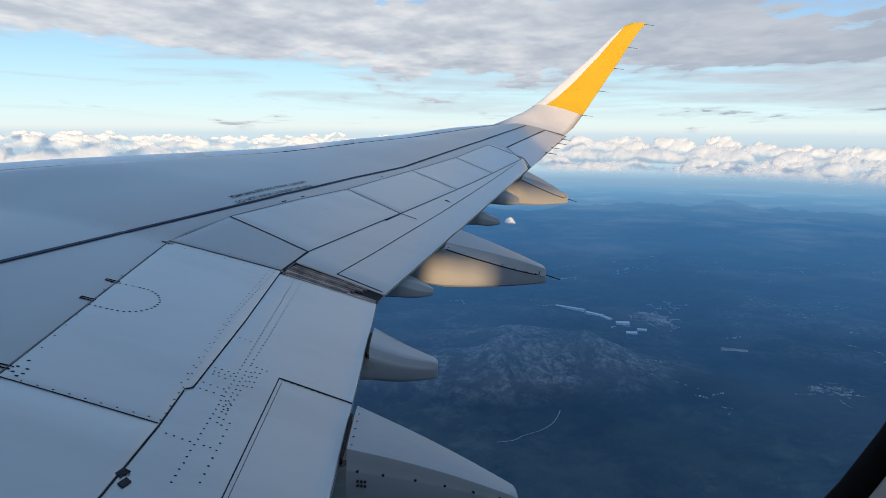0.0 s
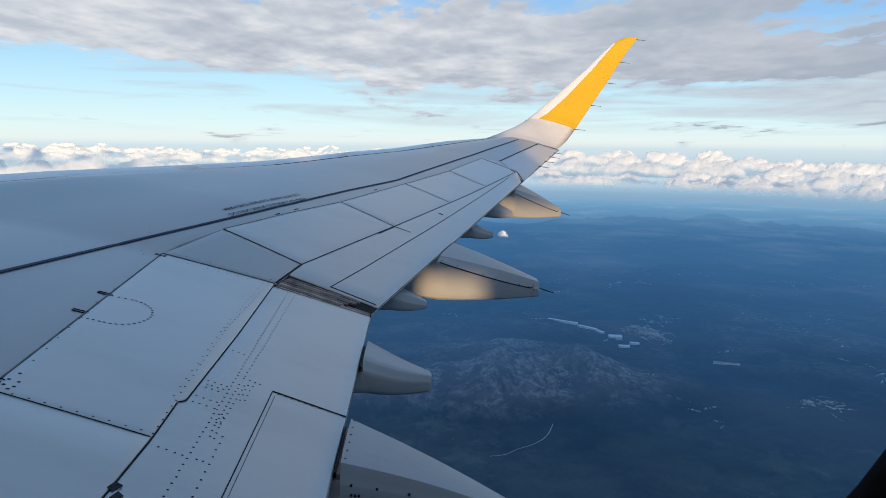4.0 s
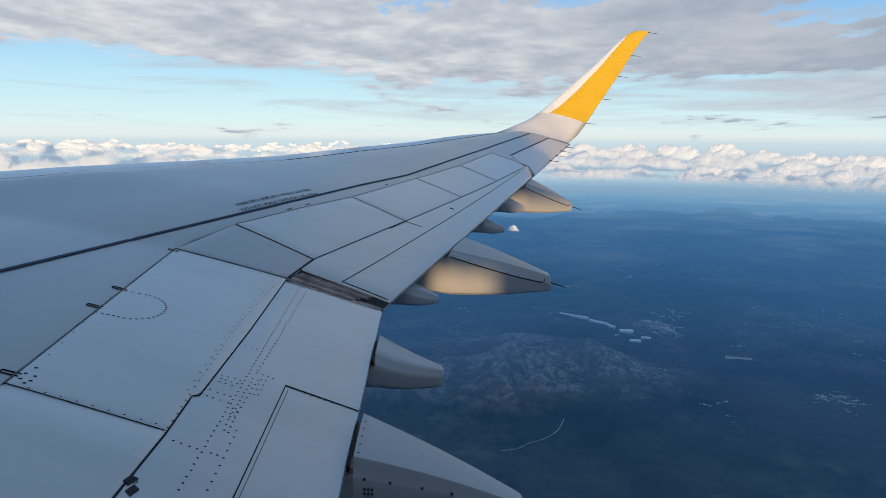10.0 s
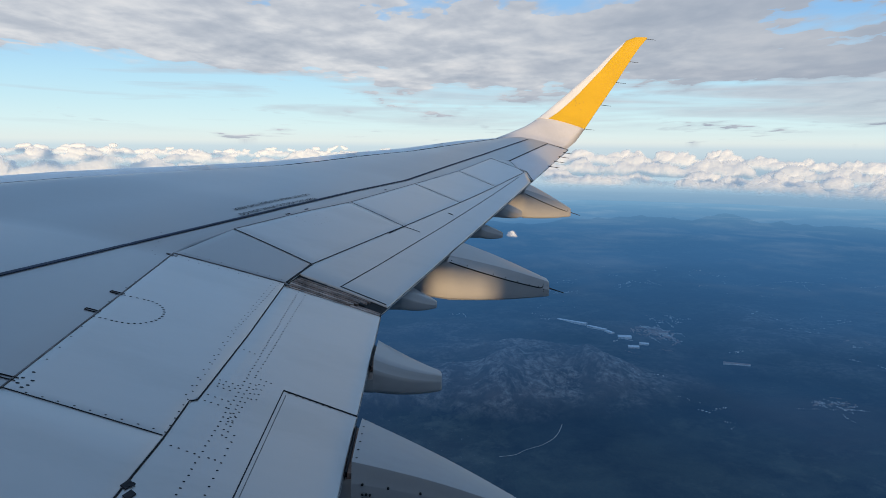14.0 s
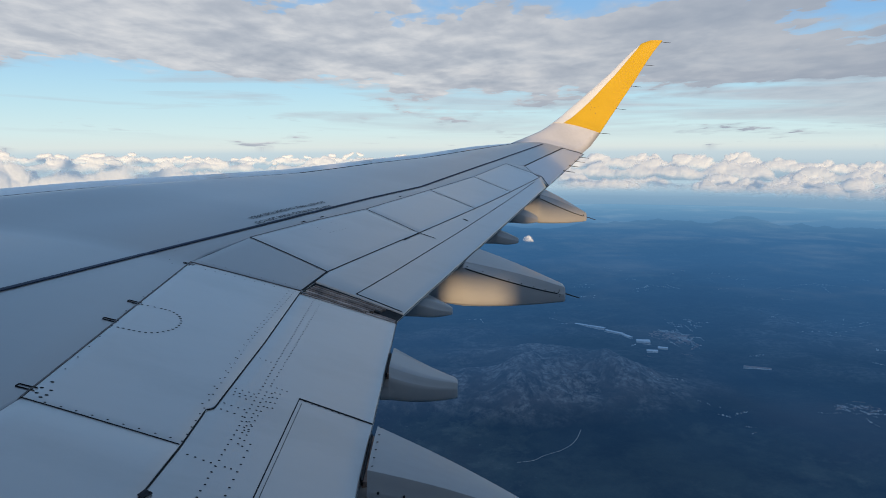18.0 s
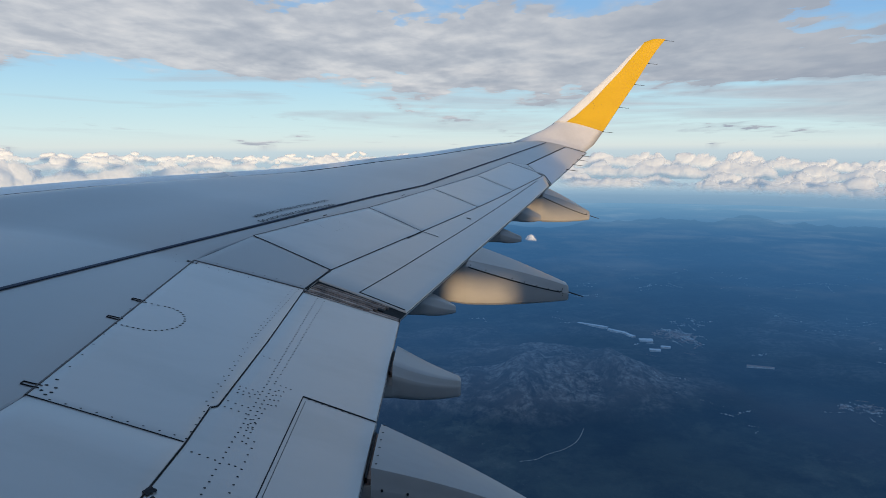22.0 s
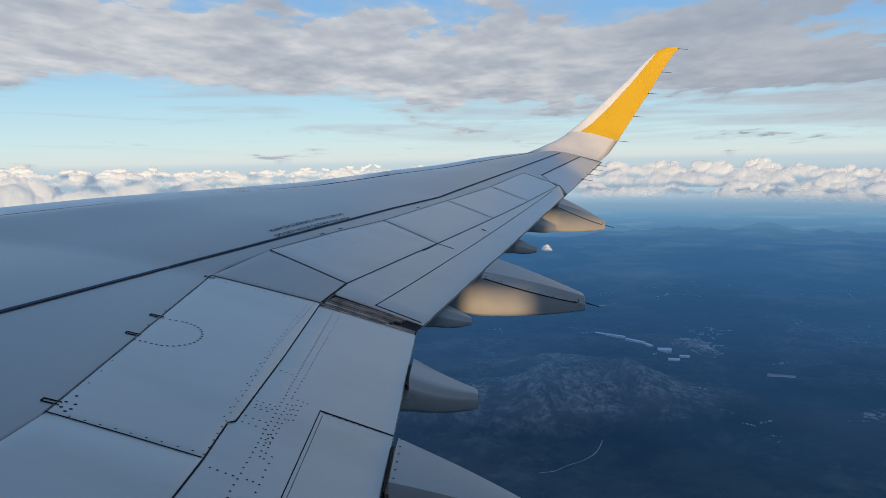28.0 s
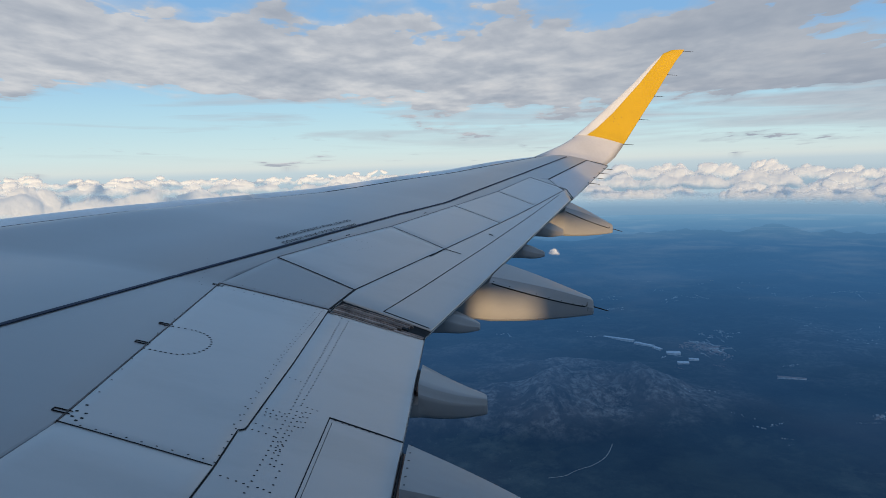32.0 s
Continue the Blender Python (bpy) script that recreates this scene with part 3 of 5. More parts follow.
def shed(x, y, length, depth, h, turn, label, mat):
    """A long industrial hall with a shallow ridged roof and a row of roof bays."""
    top = tagged(new("industrial_hall"), label, "warehouse", "halls by the town")
    top.matrix_world = pose(x, y, gz(x, y), 0, 0, turn)
    bm = bmesh.new()
    bmesh.ops.create_cube(bm, size=1, matrix=Matrix.LocRotScale((0, 0, h / 2 - 0.5), None, (length, depth, h + 1)))
    part("wall", bm, M_HOUSE, top)
    bays = max(2, int(length / 9))
    for i in range(bays):
        x0, x1 = -length / 2 + length * i / bays, -length / 2 + length * (i + 1) / bays - 0.25
        v = [(x0, -depth / 2 - 0.2, h), (x1, -depth / 2 - 0.2, h), (x1, 0, h + depth * 0.08), (x0, 0, h + depth * 0.08), (x0, depth / 2 + 0.2, h), (x1, depth / 2 + 0.2, h)]
        mesh_object("roof_bay", v, [(0, 1, 2, 3), (3, 2, 5, 4), (0, 3, 4), (1, 5, 2), (0, 4, 5, 1)], mat, top)
    return top


shed(238, 1180, 52, 7, 2.5, -38, "long white industrial hall beside the town", M_SHED)
shed(270, 1142, 34, 7, 2.5, -48, "white industrial hall at the end of a row", M_SHED)
shed(284, 1116, 18, 6, 2.5, -66, "short white hall at the row's bend", M_SHED)
shed(300, 1086, 20, 13, 2.5, -8, "square white warehouse near the town", M_SHED)
shed(300, 1036, 16, 9, 2.2, -12, "small white warehouse below the town", M_SHED)
shed(318, 1046, 14, 7, 2.2, -20, "white hall at the town's edge", M_SHED)
shed(416, 952, 34, 6, 2.0, -22, "long low hall with a dull red roof", M_ROOF)


def track(name, label, pts, width):
    verts, faces = [], []
    line = [Vector(p) for p in pts]
    fine = []
    for i in range(len(line) - 1):
        p0, p1, p2, p3 = line[max(i - 1, 0)], line[i], line[i + 1], line[min(i + 2, len(line) - 1)]
        for k in range(10):
            t = k / 10
            fine.append(0.5 * ((2 * p1) + (p2 - p0) * t + (2 * p0 - 5 * p1 + 4 * p2 - p3) * t * t + (3 * p1 - p0 - 3 * p2 + p3) * t ** 3))
    fine.append(line[-1])
    for i, p in enumerate(fine):
        d = (fine[min(i + 1, len(fine) - 1)] - fine[max(i - 1, 0)]).normalized()
        s = Vector((-d.y, d.x)) * width / 2
        for q in (p + s, p - s):
            verts.append((q.x, q.y, gz(q.x, q.y) + 1.0))
    faces = [(2 * i, 2 * i + 1, 2 * i + 3, 2 * i + 2) for i in range(len(fine) - 1)]
    return tagged(mesh_object(name, verts, faces, M_ROAD), label, "road", "", "structure")


track("road_1", "pale winding track on a dark hillside", [(70, 680), (86, 684), (98, 694), (118, 706), (134, 724), (144, 749)], 0.75)

# ---- clouds ----
def cloud_material():
    """Water mist, matt white, thinning to nothing at its torn rim."""
    m = bpy.data.materials.new("cumulus")
    m.use_nodes = True
    nt = m.node_tree
    n, l = nt.nodes.new, nt.links.new
    bs = nt.nodes["Principled BSDF"]
    bs.inputs["Roughness"].default_value = 1.0
    bs.inputs["Specular IOR Level"].default_value = 0.0
    tc, tx, rp = n("ShaderNodeTexCoord"), n("ShaderNodeTexNoise"), n("ShaderNodeValToRGB")
    tx.inputs["Scale"].default_value, tx.inputs["Detail"].default_value, tx.inputs["Roughness"].default_value = 0.02, 6, 0.55
    rp.color_ramp.elements[0].color, rp.color_ramp.elements[1].color = (0.56, 0.61, 0.67, 1), (0.68, 0.73, 0.79, 1)
    l(tc.outputs["Object"], tx.inputs["Vector"]); l(tx.outputs[0], rp.inputs[0]); l(rp.outputs[0], bs.inputs["Base Color"])
    at = n("ShaderNodeAttribute")
    at.attribute_name = "cover"
    l(at.outputs["Fac"], bs.inputs["Alpha"])
    return m


M_CLOUD = cloud_material()


def ease(x, lo, hi):
    t = np.clip((x - lo) / (hi - lo), 0, 1)
    return t * t * (3 - 2 * t)


def cloud_front(name, label, r, b0, b1, top, deep, clumps, wide, blob, seed, flat=0.66, torn=0.85):
    """The side of a cumulus field that faces the wing, heaped with round billows: at range r, between two bearings.
    top(bearing) is its height over range, deep its height, clumps the heaps along it, wide their half width, blob a billow's radius."""
    rnd = random.Random(seed)
    step = r * 0.00078
    tops = [top(lerp(b0, b1, i / 30)) * r for i in range(31)]
    z0, z1 = min(tops) - deep * 1.15, max(tops) + blob * 1.2
    S, Z = np.meshgrid(np.arange(radians(b0) * r, radians(b1) * r, step), np.arange(z0, z1, step))
    ws = S + blob * 1.1 * (fractal(S, Z, blob * 1.6, 4, seed) - 0.5)
    wz = Z + blob * 0.9 * (fractal(S, Z, blob * 1.6, 4, seed + 5) - 0.5)
    relief, cover = np.zeros_like(S), np.zeros_like(S)

    def heap_on(s, z, rad, out):
        i0, i1 = np.searchsorted(S[0], (s - rad * 1.7, s + rad * 1.7))
        if i1 <= i0:
            return
        q = 1 - ((ws[:, i0:i1] - s) / rad) ** 2 - ((wz[:, i0:i1] - z) / (rad * flat)) ** 2
        q = np.clip(q, 0, 1)
        lift = np.sqrt(q) * rad + out * (q > 0)
        a = relief[:, i0:i1]
        k = rad * 0.16
        h = np.clip(0.5 + 0.5 * (lift - a) / k, 0, 1)
        relief[:, i0:i1] = a * (1 - h) + lift * h + k * h * (1 - h) * (q > 0)
        cover[:, i0:i1] = np.maximum(cover[:, i0:i1], q)

    for c in range(clumps):
        deg = lerp(b0, b1, (c + rnd.uniform(0.1, 0.9)) / clumps)
        s0, w, share = radians(deg) * r, wide * rnd.uniform(0.55, 1.35), rnd.uniform(0.6, 1.0)
        base = top(deg) * r - deep
        for k in range(int(rnd.uniform(0.8, 1.2) * 30 * w / wide)):
            ds = max(-1.0, min(1.0, rnd.gauss(0, 0.5)))
            crest = deep * share * (1 - ds * ds) ** 0.6 * (0.75 + 0.25 * math.sin(ds * 7 + c))
            u = rnd.random()
            rad = blob * rnd.uniform(0.45, 1.15) * (1.1 - 0.35 * u)
            heap_on(s0 + ds * w, base + u * max(crest - rad * 0.5, 0), rad, rnd.uniform(0, 0.6) * blob * (1 - u))
    fray = fractal(S, Z, blob * 0.55, 4, seed + 9) - 0.5
    cover = ease(cover + torn * fray * ease(cover, 0.0, 0.15) * (1 - ease(cover, 0.4, 0.8)), 0.03, 0.62)
    base_line = np.interp(S[0] / r, np.radians(np.linspace(b0, b1, 31)), np.array(tops) - deep)[None, :]
    cover = cover * ease(Z + blob * 0.5 * fray, base_line - blob * 0.25, base_line + blob * 0.45)
    cover = cover * ease(S / r, radians(b0), radians(b0) + 0.03 + 0.03 * fray) * ease(-S / r, -radians(b1), 0.03 - radians(b1))
    relief = relief + blob * 0.22 * (fractal(S, Z, blob * 0.4, 4, seed + 15) - 0.5)
    back = np.clip((Z - z0) / (z1 - z0), 0, 1) ** 2 * blob * 2
    rr = r + back - relief * 0.5
    x, y = rr * np.sin(S / r), rr * np.cos(S / r)
    nz, nb = S.shape
    verts = np.stack([x, y, Z], -1).reshape(-1, 3)
    i, j = np.meshgrid(np.arange(nz - 1), np.arange(nb - 1), indexing="ij")
    quad = np.stack([i * nb + j, i * nb + j + 1, (i + 1) * nb + j + 1, (i + 1) * nb + j], -1).reshape(-1, 4)
    flatc = cover.reshape(-1)
    quad = quad[(flatc[quad] > 0.004).any(1)]
    used = np.unique(quad)
    remap = np.zeros(len(verts), np.int64)
    remap[used] = np.arange(len(used))
    v, f = verts[used], remap[quad]
    me = bpy.data.meshes.new(name)
    me.vertices.add(len(v))
    me.vertices.foreach_set("co", v.ravel())
    me.loops.add(f.size)
    me.loops.foreach_set("vertex_index", f.ravel().astype(np.int32))
    me.polygons.add(len(f))
    me.polygons.foreach_set("loop_start", np.arange(0, f.size, 4, dtype=np.int32))
    me.polygons.foreach_set("use_smooth", np.ones(len(f), bool))
    me.update(calc_edges=True)
    layer = me.attributes.new("cover", "FLOAT", "POINT")
    layer.data.foreach_set("value", flatc[used].astype(np.float32))
    me.materials.append(M_CLOUD)
    return tagged(new(name, me), label, "cloud", "cumulus field", "stuff")


def right_top(d):
    return -0.004 - 0.0006 * max(0.0, d - 17)


def left_top(d):
    return 0.001 + 0.0004 * max(0.0, -d - 20)


cloud_front("cloud_bank", "far sunlit cumulus tops over the hazy hills", 4700, 3, 52, lambda d: right_top(d) + 0.003, 110, 22, 300, 66, 3)
cloud_front("cloud_bank", "heaped white cumulus in evening light", 3900, 6, 52, lambda d: right_top(d) - 0.004, 110, 15, 250, 74, 5)
cloud_front("cloud_bank", "white cumulus over a blue plain", 3300, 8, 52, lambda d: right_top(d) - 0.015, 100, 10, 210, 66, 7)
cloud_front("cloud_bank", "near white cumulus with level grey bases", 2900, 9, 50, lambda d: right_top(d) - 0.027, 58, 6, 150, 44, 8)
cloud_front("cloud_bank", "far level cloud tops beyond the wing", 4750, -52, 7, lambda d: left_top(d) + 0.001, 90, 26, 380, 50, 14, 0.42)
cloud_front("cloud_bank", "cream lit cumulus tops beyond the wing", 4000, -50, 4, lambda d: left_top(d) - 0.005, 90, 18, 300, 58, 17, 0.5)
cloud_front("cloud_bank", "cumulus field beyond the wing", 3200, -50, 2, lambda d: left_top(d) - 0.013, 100, 12, 260, 66, 19, 0.6)
cloud_front("cloud_bank", "tall white cumulus ahead of the wing", 2700, -42, -22, lambda d: 0.006 - 0.0012 * max(0.0, d + 27), 150, 6, 130, 72, 22, 0.8)
cloud_front("cloud", "small stray white cloud low over the forest", 1500, 5.5, 9.1, lambda d: -0.112, 17, 1, 11, 8, 4)


def haze_glow_curtain(name, r, z0, z1, color, full, label, b0=-50, b1=60):
    """Far haze under the clouds, painted as a glowing backdrop, dense at its foot and thinning upwards."""
    n = 60
    verts, faces = [], []
    for i in range(n + 1):
        b = radians(lerp(b0, b1, i / n))
        for z in (z0, z1):
            verts.append((r * math.sin(b), r * math.cos(b), z))
    faces = [(2 * i, 2 * i + 2, 2 * i + 3, 2 * i + 1) for i in range(n)]
    m = bpy.data.materials.new("haze")
    m.use_nodes = True
    nt = m.node_tree
    nt.nodes.clear()
    nn, l = nt.nodes.new, nt.links.new
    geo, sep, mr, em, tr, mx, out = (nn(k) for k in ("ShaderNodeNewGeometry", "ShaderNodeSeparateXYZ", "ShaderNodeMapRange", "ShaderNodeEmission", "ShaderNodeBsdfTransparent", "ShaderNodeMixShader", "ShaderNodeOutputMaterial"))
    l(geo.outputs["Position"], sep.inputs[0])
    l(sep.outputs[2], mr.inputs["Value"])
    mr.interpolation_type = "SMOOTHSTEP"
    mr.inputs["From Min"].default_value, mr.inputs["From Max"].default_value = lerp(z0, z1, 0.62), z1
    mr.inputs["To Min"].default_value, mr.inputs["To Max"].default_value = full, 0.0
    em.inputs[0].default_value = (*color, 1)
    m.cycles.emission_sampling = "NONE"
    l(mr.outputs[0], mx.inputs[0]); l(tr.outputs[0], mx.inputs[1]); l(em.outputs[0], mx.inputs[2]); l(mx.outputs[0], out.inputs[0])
    return tagged(mesh_object(name, verts, faces, m), label, "haze", "", "structure")


def haze_glow_sheet(z):
    """Haze over the land, painted as one level glowing blue sheet, thin below the aircraft and closing towards the
    distance.
    """
    nb, rs = 96, [0.0] + [60 * 1.12 ** k for k in range(39)] + [4940.0]
    verts = [(r * math.sin(2 * math.pi * i / nb), r * math.cos(2 * math.pi * i / nb), z) for r in rs for i in range(nb)]
    faces = [(k * nb + i, k * nb + (i + 1) % nb, (k + 1) * nb + (i + 1) % nb, (k + 1) * nb + i) for k in range(len(rs) - 1) for i in range(nb)]
    m = bpy.data.materials.new("mist")
    m.use_nodes = True
    nt = m.node_tree
    nt.nodes.clear()
    nn, l = nt.nodes.new, nt.links.new
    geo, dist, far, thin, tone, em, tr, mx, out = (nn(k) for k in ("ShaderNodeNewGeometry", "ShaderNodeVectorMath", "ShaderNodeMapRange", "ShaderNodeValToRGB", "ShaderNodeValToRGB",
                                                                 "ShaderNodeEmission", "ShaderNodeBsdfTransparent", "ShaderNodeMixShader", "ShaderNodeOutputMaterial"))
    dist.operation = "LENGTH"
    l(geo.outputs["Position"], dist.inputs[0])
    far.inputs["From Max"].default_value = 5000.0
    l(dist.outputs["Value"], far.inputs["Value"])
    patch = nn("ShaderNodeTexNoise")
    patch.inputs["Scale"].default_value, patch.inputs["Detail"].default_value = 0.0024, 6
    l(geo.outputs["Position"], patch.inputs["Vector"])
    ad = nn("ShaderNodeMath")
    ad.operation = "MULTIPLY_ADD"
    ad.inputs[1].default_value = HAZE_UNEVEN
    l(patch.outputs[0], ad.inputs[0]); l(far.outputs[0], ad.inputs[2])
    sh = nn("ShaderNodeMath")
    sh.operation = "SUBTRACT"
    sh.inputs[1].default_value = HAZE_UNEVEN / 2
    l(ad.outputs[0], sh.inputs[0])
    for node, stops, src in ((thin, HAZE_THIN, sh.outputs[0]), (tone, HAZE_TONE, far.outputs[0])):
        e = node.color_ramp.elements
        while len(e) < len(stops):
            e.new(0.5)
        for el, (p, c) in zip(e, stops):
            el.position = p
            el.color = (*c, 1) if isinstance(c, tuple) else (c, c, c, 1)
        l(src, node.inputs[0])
    # pale wisps painted into the glow, more of them far off
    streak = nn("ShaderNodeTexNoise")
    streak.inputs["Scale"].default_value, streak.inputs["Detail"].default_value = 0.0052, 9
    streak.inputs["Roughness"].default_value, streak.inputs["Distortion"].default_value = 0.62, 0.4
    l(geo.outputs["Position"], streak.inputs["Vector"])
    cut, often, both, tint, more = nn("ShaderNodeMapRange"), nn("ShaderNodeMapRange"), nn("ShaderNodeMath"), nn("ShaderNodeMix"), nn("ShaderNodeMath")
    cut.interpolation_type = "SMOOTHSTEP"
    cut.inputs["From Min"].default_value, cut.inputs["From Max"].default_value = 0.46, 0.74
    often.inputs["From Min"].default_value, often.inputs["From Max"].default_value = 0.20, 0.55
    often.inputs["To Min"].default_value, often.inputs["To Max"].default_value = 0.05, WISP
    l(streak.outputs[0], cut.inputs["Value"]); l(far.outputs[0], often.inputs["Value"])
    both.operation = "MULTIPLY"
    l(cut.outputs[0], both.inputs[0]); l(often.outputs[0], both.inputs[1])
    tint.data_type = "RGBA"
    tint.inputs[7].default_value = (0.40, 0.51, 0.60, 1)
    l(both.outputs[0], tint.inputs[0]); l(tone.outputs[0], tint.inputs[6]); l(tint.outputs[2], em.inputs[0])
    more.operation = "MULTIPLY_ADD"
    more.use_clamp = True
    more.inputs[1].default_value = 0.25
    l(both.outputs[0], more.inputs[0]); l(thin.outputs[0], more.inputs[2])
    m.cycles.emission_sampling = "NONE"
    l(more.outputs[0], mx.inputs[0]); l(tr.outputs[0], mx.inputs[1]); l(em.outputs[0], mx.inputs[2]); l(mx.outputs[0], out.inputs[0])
    return tagged(mesh_object("backdrop_haze_glow", verts, faces, m), "glowing blue sheet painted as haze over the wooded land", "haze", "", "structure")


# density and glow colour of the painted haze sheet, by distance
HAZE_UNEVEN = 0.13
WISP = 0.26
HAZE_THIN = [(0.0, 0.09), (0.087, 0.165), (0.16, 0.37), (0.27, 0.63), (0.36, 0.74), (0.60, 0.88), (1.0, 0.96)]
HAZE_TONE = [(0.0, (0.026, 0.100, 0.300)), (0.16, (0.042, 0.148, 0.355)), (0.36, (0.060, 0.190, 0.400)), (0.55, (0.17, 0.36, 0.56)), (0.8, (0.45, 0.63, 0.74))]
haze_glow_sheet(-200.0)
haze_glow_curtain("backdrop", 2760, -312, -110, (0.15, 0.31, 0.49), 0.50, "glowing blue backdrop painted as haze behind the wooded ranges", 0, 60)
haze_glow_curtain("backdrop", 2770, -215, 45, (0.56, 0.63, 0.69), 0.22, "glowing pale sheet painted as haze before the cumulus field", 3, 62)
haze_glow_curtain("backdrop", 2180, -220, 40, (0.62, 0.72, 0.77), 0.25, "glowing pale sheet painted as haze before the distant cloud bank", -50, 5)
# ---- the wing ----
wing = tagged(new("aircraft_wing"), "grey swept airliner wing with upturned yellow tip fin, seen from cabin", "wing")
wing.location = (0, 0, 0)


def wing_ring(y, drop=0.012):
    """Closed section of the wing box at a span station."""
    c, r = chord(y), float(np.interp(y, RISE_Y, RISE_V))
    up = [(x_te(y) - t * c, y, z_te(y) + c * crown(t, r) + swell(t, y) - drop) for t in (0.0, 0.05, 0.12, 0.2, 0.3, 0.4, 0.5, 0.6, 0.7, 0.8, 0.87, 0.93, 0.97)]
    zle = z_te(y) + c * r * (1 - LE_DROP) - 0.05 * c
    nose = [(x_le(y) + 0.012 * c, y, zle + 0.03 * c), (x_le(y), y, zle), (x_le(y) + 0.02 * c, y, zle - 0.02 * c)]
    low = []
    for t in (0.9, 0.75, 0.55, 0.35, 0.18, 0.06):
        zl = lerp(z_te(y) - 0.01, zle, t) - 0.045 * c * math.sin(math.pi * t) ** 0.8
        low.append((x_te(y) - t * c, y, zl))
    low.append((x_te(y), y, z_te(y) - 0.022))
    return up + nose + low


SPAN = [1.9, 2.6, 3.4, 4.2, 5.0, 5.6, 6.1, 6.6, 7.3, 8.2, 9.2, 10.2, 11.3, 12.4, 13.5, 14.5, 15.4, 16.2]
box = loft("wing_box", [wing_ring(y) for y in SPAN], [M_FAIRING, M_SEAL], wing, "dark sealant under the wing panels")
for f in box.data.polygons:
    if f.normal.z > 0.3:
        f.material_index = 1

# corners on the upper surface: x aft, y outboard
SP1_FI, SP1_FO, SP1_AI = (-1.063, 4.06), (-1.223, 6.12), (-0.555, 4.02)
LINES = [((-1.044, 6.815), (-0.477, 6.537)), ((-0.410, 8.323), (0.071, 7.968)), ((0.127, 9.847), (0.602, 9.409)),
         ((0.661, 11.196), (1.087, 10.729)), ((1.203, 12.80), (1.667, 12.352))]


def skin_aft(y):
    return float(np.interp(y, (1.9, 4.0, 4.06, 6.12, 6.3, 6.815, 8.323, 9.847, 11.196, 12.8, 12.95, 16.03, 16.2),
                           (-1.15, -1.07, -1.063, -1.223, -1.20, -1.044, -0.41, 0.127, 0.661, 1.203, 1.5, 2.56, 2.96)))


def outer_flap_map(u, v):
    ys = [6.33] + [ai[1] for fi, ai in LINES]
    xs = [-0.548] + [ai[0] for fi, ai in LINES]
    y = lerp(6.33, LINES[4][1][1], v)
    return lerp(float(np.interp(y, ys, xs)), lerp(0.03, 1.645, v), u), lerp(y, lerp(6.21, 11.66, v), u)


slab("upper_skin", band_map(1.95, 16.2, lambda y: at_t(0.862, y), skin_aft), M_SKIN, wing, "smooth grey painted upper skin", nu=26, nv=120)
slab("inboard_panel", quad_map((-1.12, 1.95), (-1.063, 4.059), (-0.549, 4.019), (-0.547, 1.95)), M_PANEL, wing, "light grey fixed panel at the wing root", nv=10, lift=0.001)
slab("fixed_panel", quad_map((-1.22, 6.13), LINES[0][0], LINES[0][1], (-0.565, 6.13)), M_SKIN, wing, "grey fixed panel between two spoilers")

def sp1_aft(y):
    return float(np.interp(y, (4.0, 4.300, 4.322, 5.115, 6.11), (-0.547, -0.559, -0.539, -0.546, -0.570)))


def sp1_map(u, v):
    y = lerp(4.06, 6.12, v)
    x0 = lerp(SP1_FI[0], SP1_FO[0], v)
    return lerp(x0, sp1_aft(lerp(4.02, 6.11, v)), u), lerp(y, lerp(4.02, 6.11, v), u)


def inner_flap_map(u, v):
    y = lerp(1.95, 6.06, v)
    return lerp(sp1_aft(y), 0.0, u), lerp(y, lerp(1.95, 6.0, v), u)


spoilers = [slab("spoiler", sp1_map, M_PANEL, wing, "light grey inboard spoiler panel with rows of fasteners", lift=0.0015, nu=12, nv=52)]
for (fi, ai), (fo, ao) in zip(LINES, LINES[1:]):
    spoilers.append(slab("spoiler", quad_map(fi, fo, ao, ai), M_PANEL, wing, "light grey spoiler panel", lift=0.0015))
slab("inner_flap", inner_flap_map, M_PANEL, wing, "light grey inner flap with riveted rows", nv=100)
slab("outer_flap", outer_flap_map, M_PANEL, wing, "light grey outer flap", nv=30)
slab("aileron", quad_map((1.5, 12.98), (2.56, 16.04), (2.95, 16.04), (1.69, 11.76)), M_TIP, wing, "pale grey aileron", nv=16, gap=0.01)
slab("fixed_panel", quad_map((1.21, 12.83), (1.49, 12.96), (1.685, 11.74), (1.675, 12.37)), M_SKIN, wing, "grey wedge panel beside the aileron", nu=6, nv=4)

# gap between the two flaps: rubber seals on edge
for p, q, w, up, mat in (((-0.555, 6.082), (-0.215, 6.030), 0.022, 0.0010, M_STRIP), ((-0.55, 6.112), (-0.190, 6.060), 0.016, 0.0016, M_BROWN), ((-0.545, 6.140), (-0.165, 6.088), 0.022, 0.0026, M_STRIP),
                         ((-0.54, 6.168), (-0.140, 6.114), 0.018, 0.0022, M_BROWN), ((-0.53, 6.198), (-0.105, 6.140), 0.026, 0.0034, M_BROWN), ((-0.52, 6.228), (-0.095, 6.168), 0.014, 0.0020, M_STRIP),
                         ((-0.51, 6.252), (-0.075, 6.192), 0.016, 0.0020, M_BROWN),
                         ((-0.22, 6.030), (-0.012, 5.996), 0.034, -0.002, M_BROWN), ((-0.18, 6.064), (-0.010, 6.034), 0.028, -0.003, M_STRIP), ((-0.14, 6.094), (-0.008, 6.070), 0.026, -0.004, M_BROWN)):
    ribbon("flap_end_seal", [p, q], w, mat, wing, "brown rubber flap end seal", lift=up, thick=0.02)
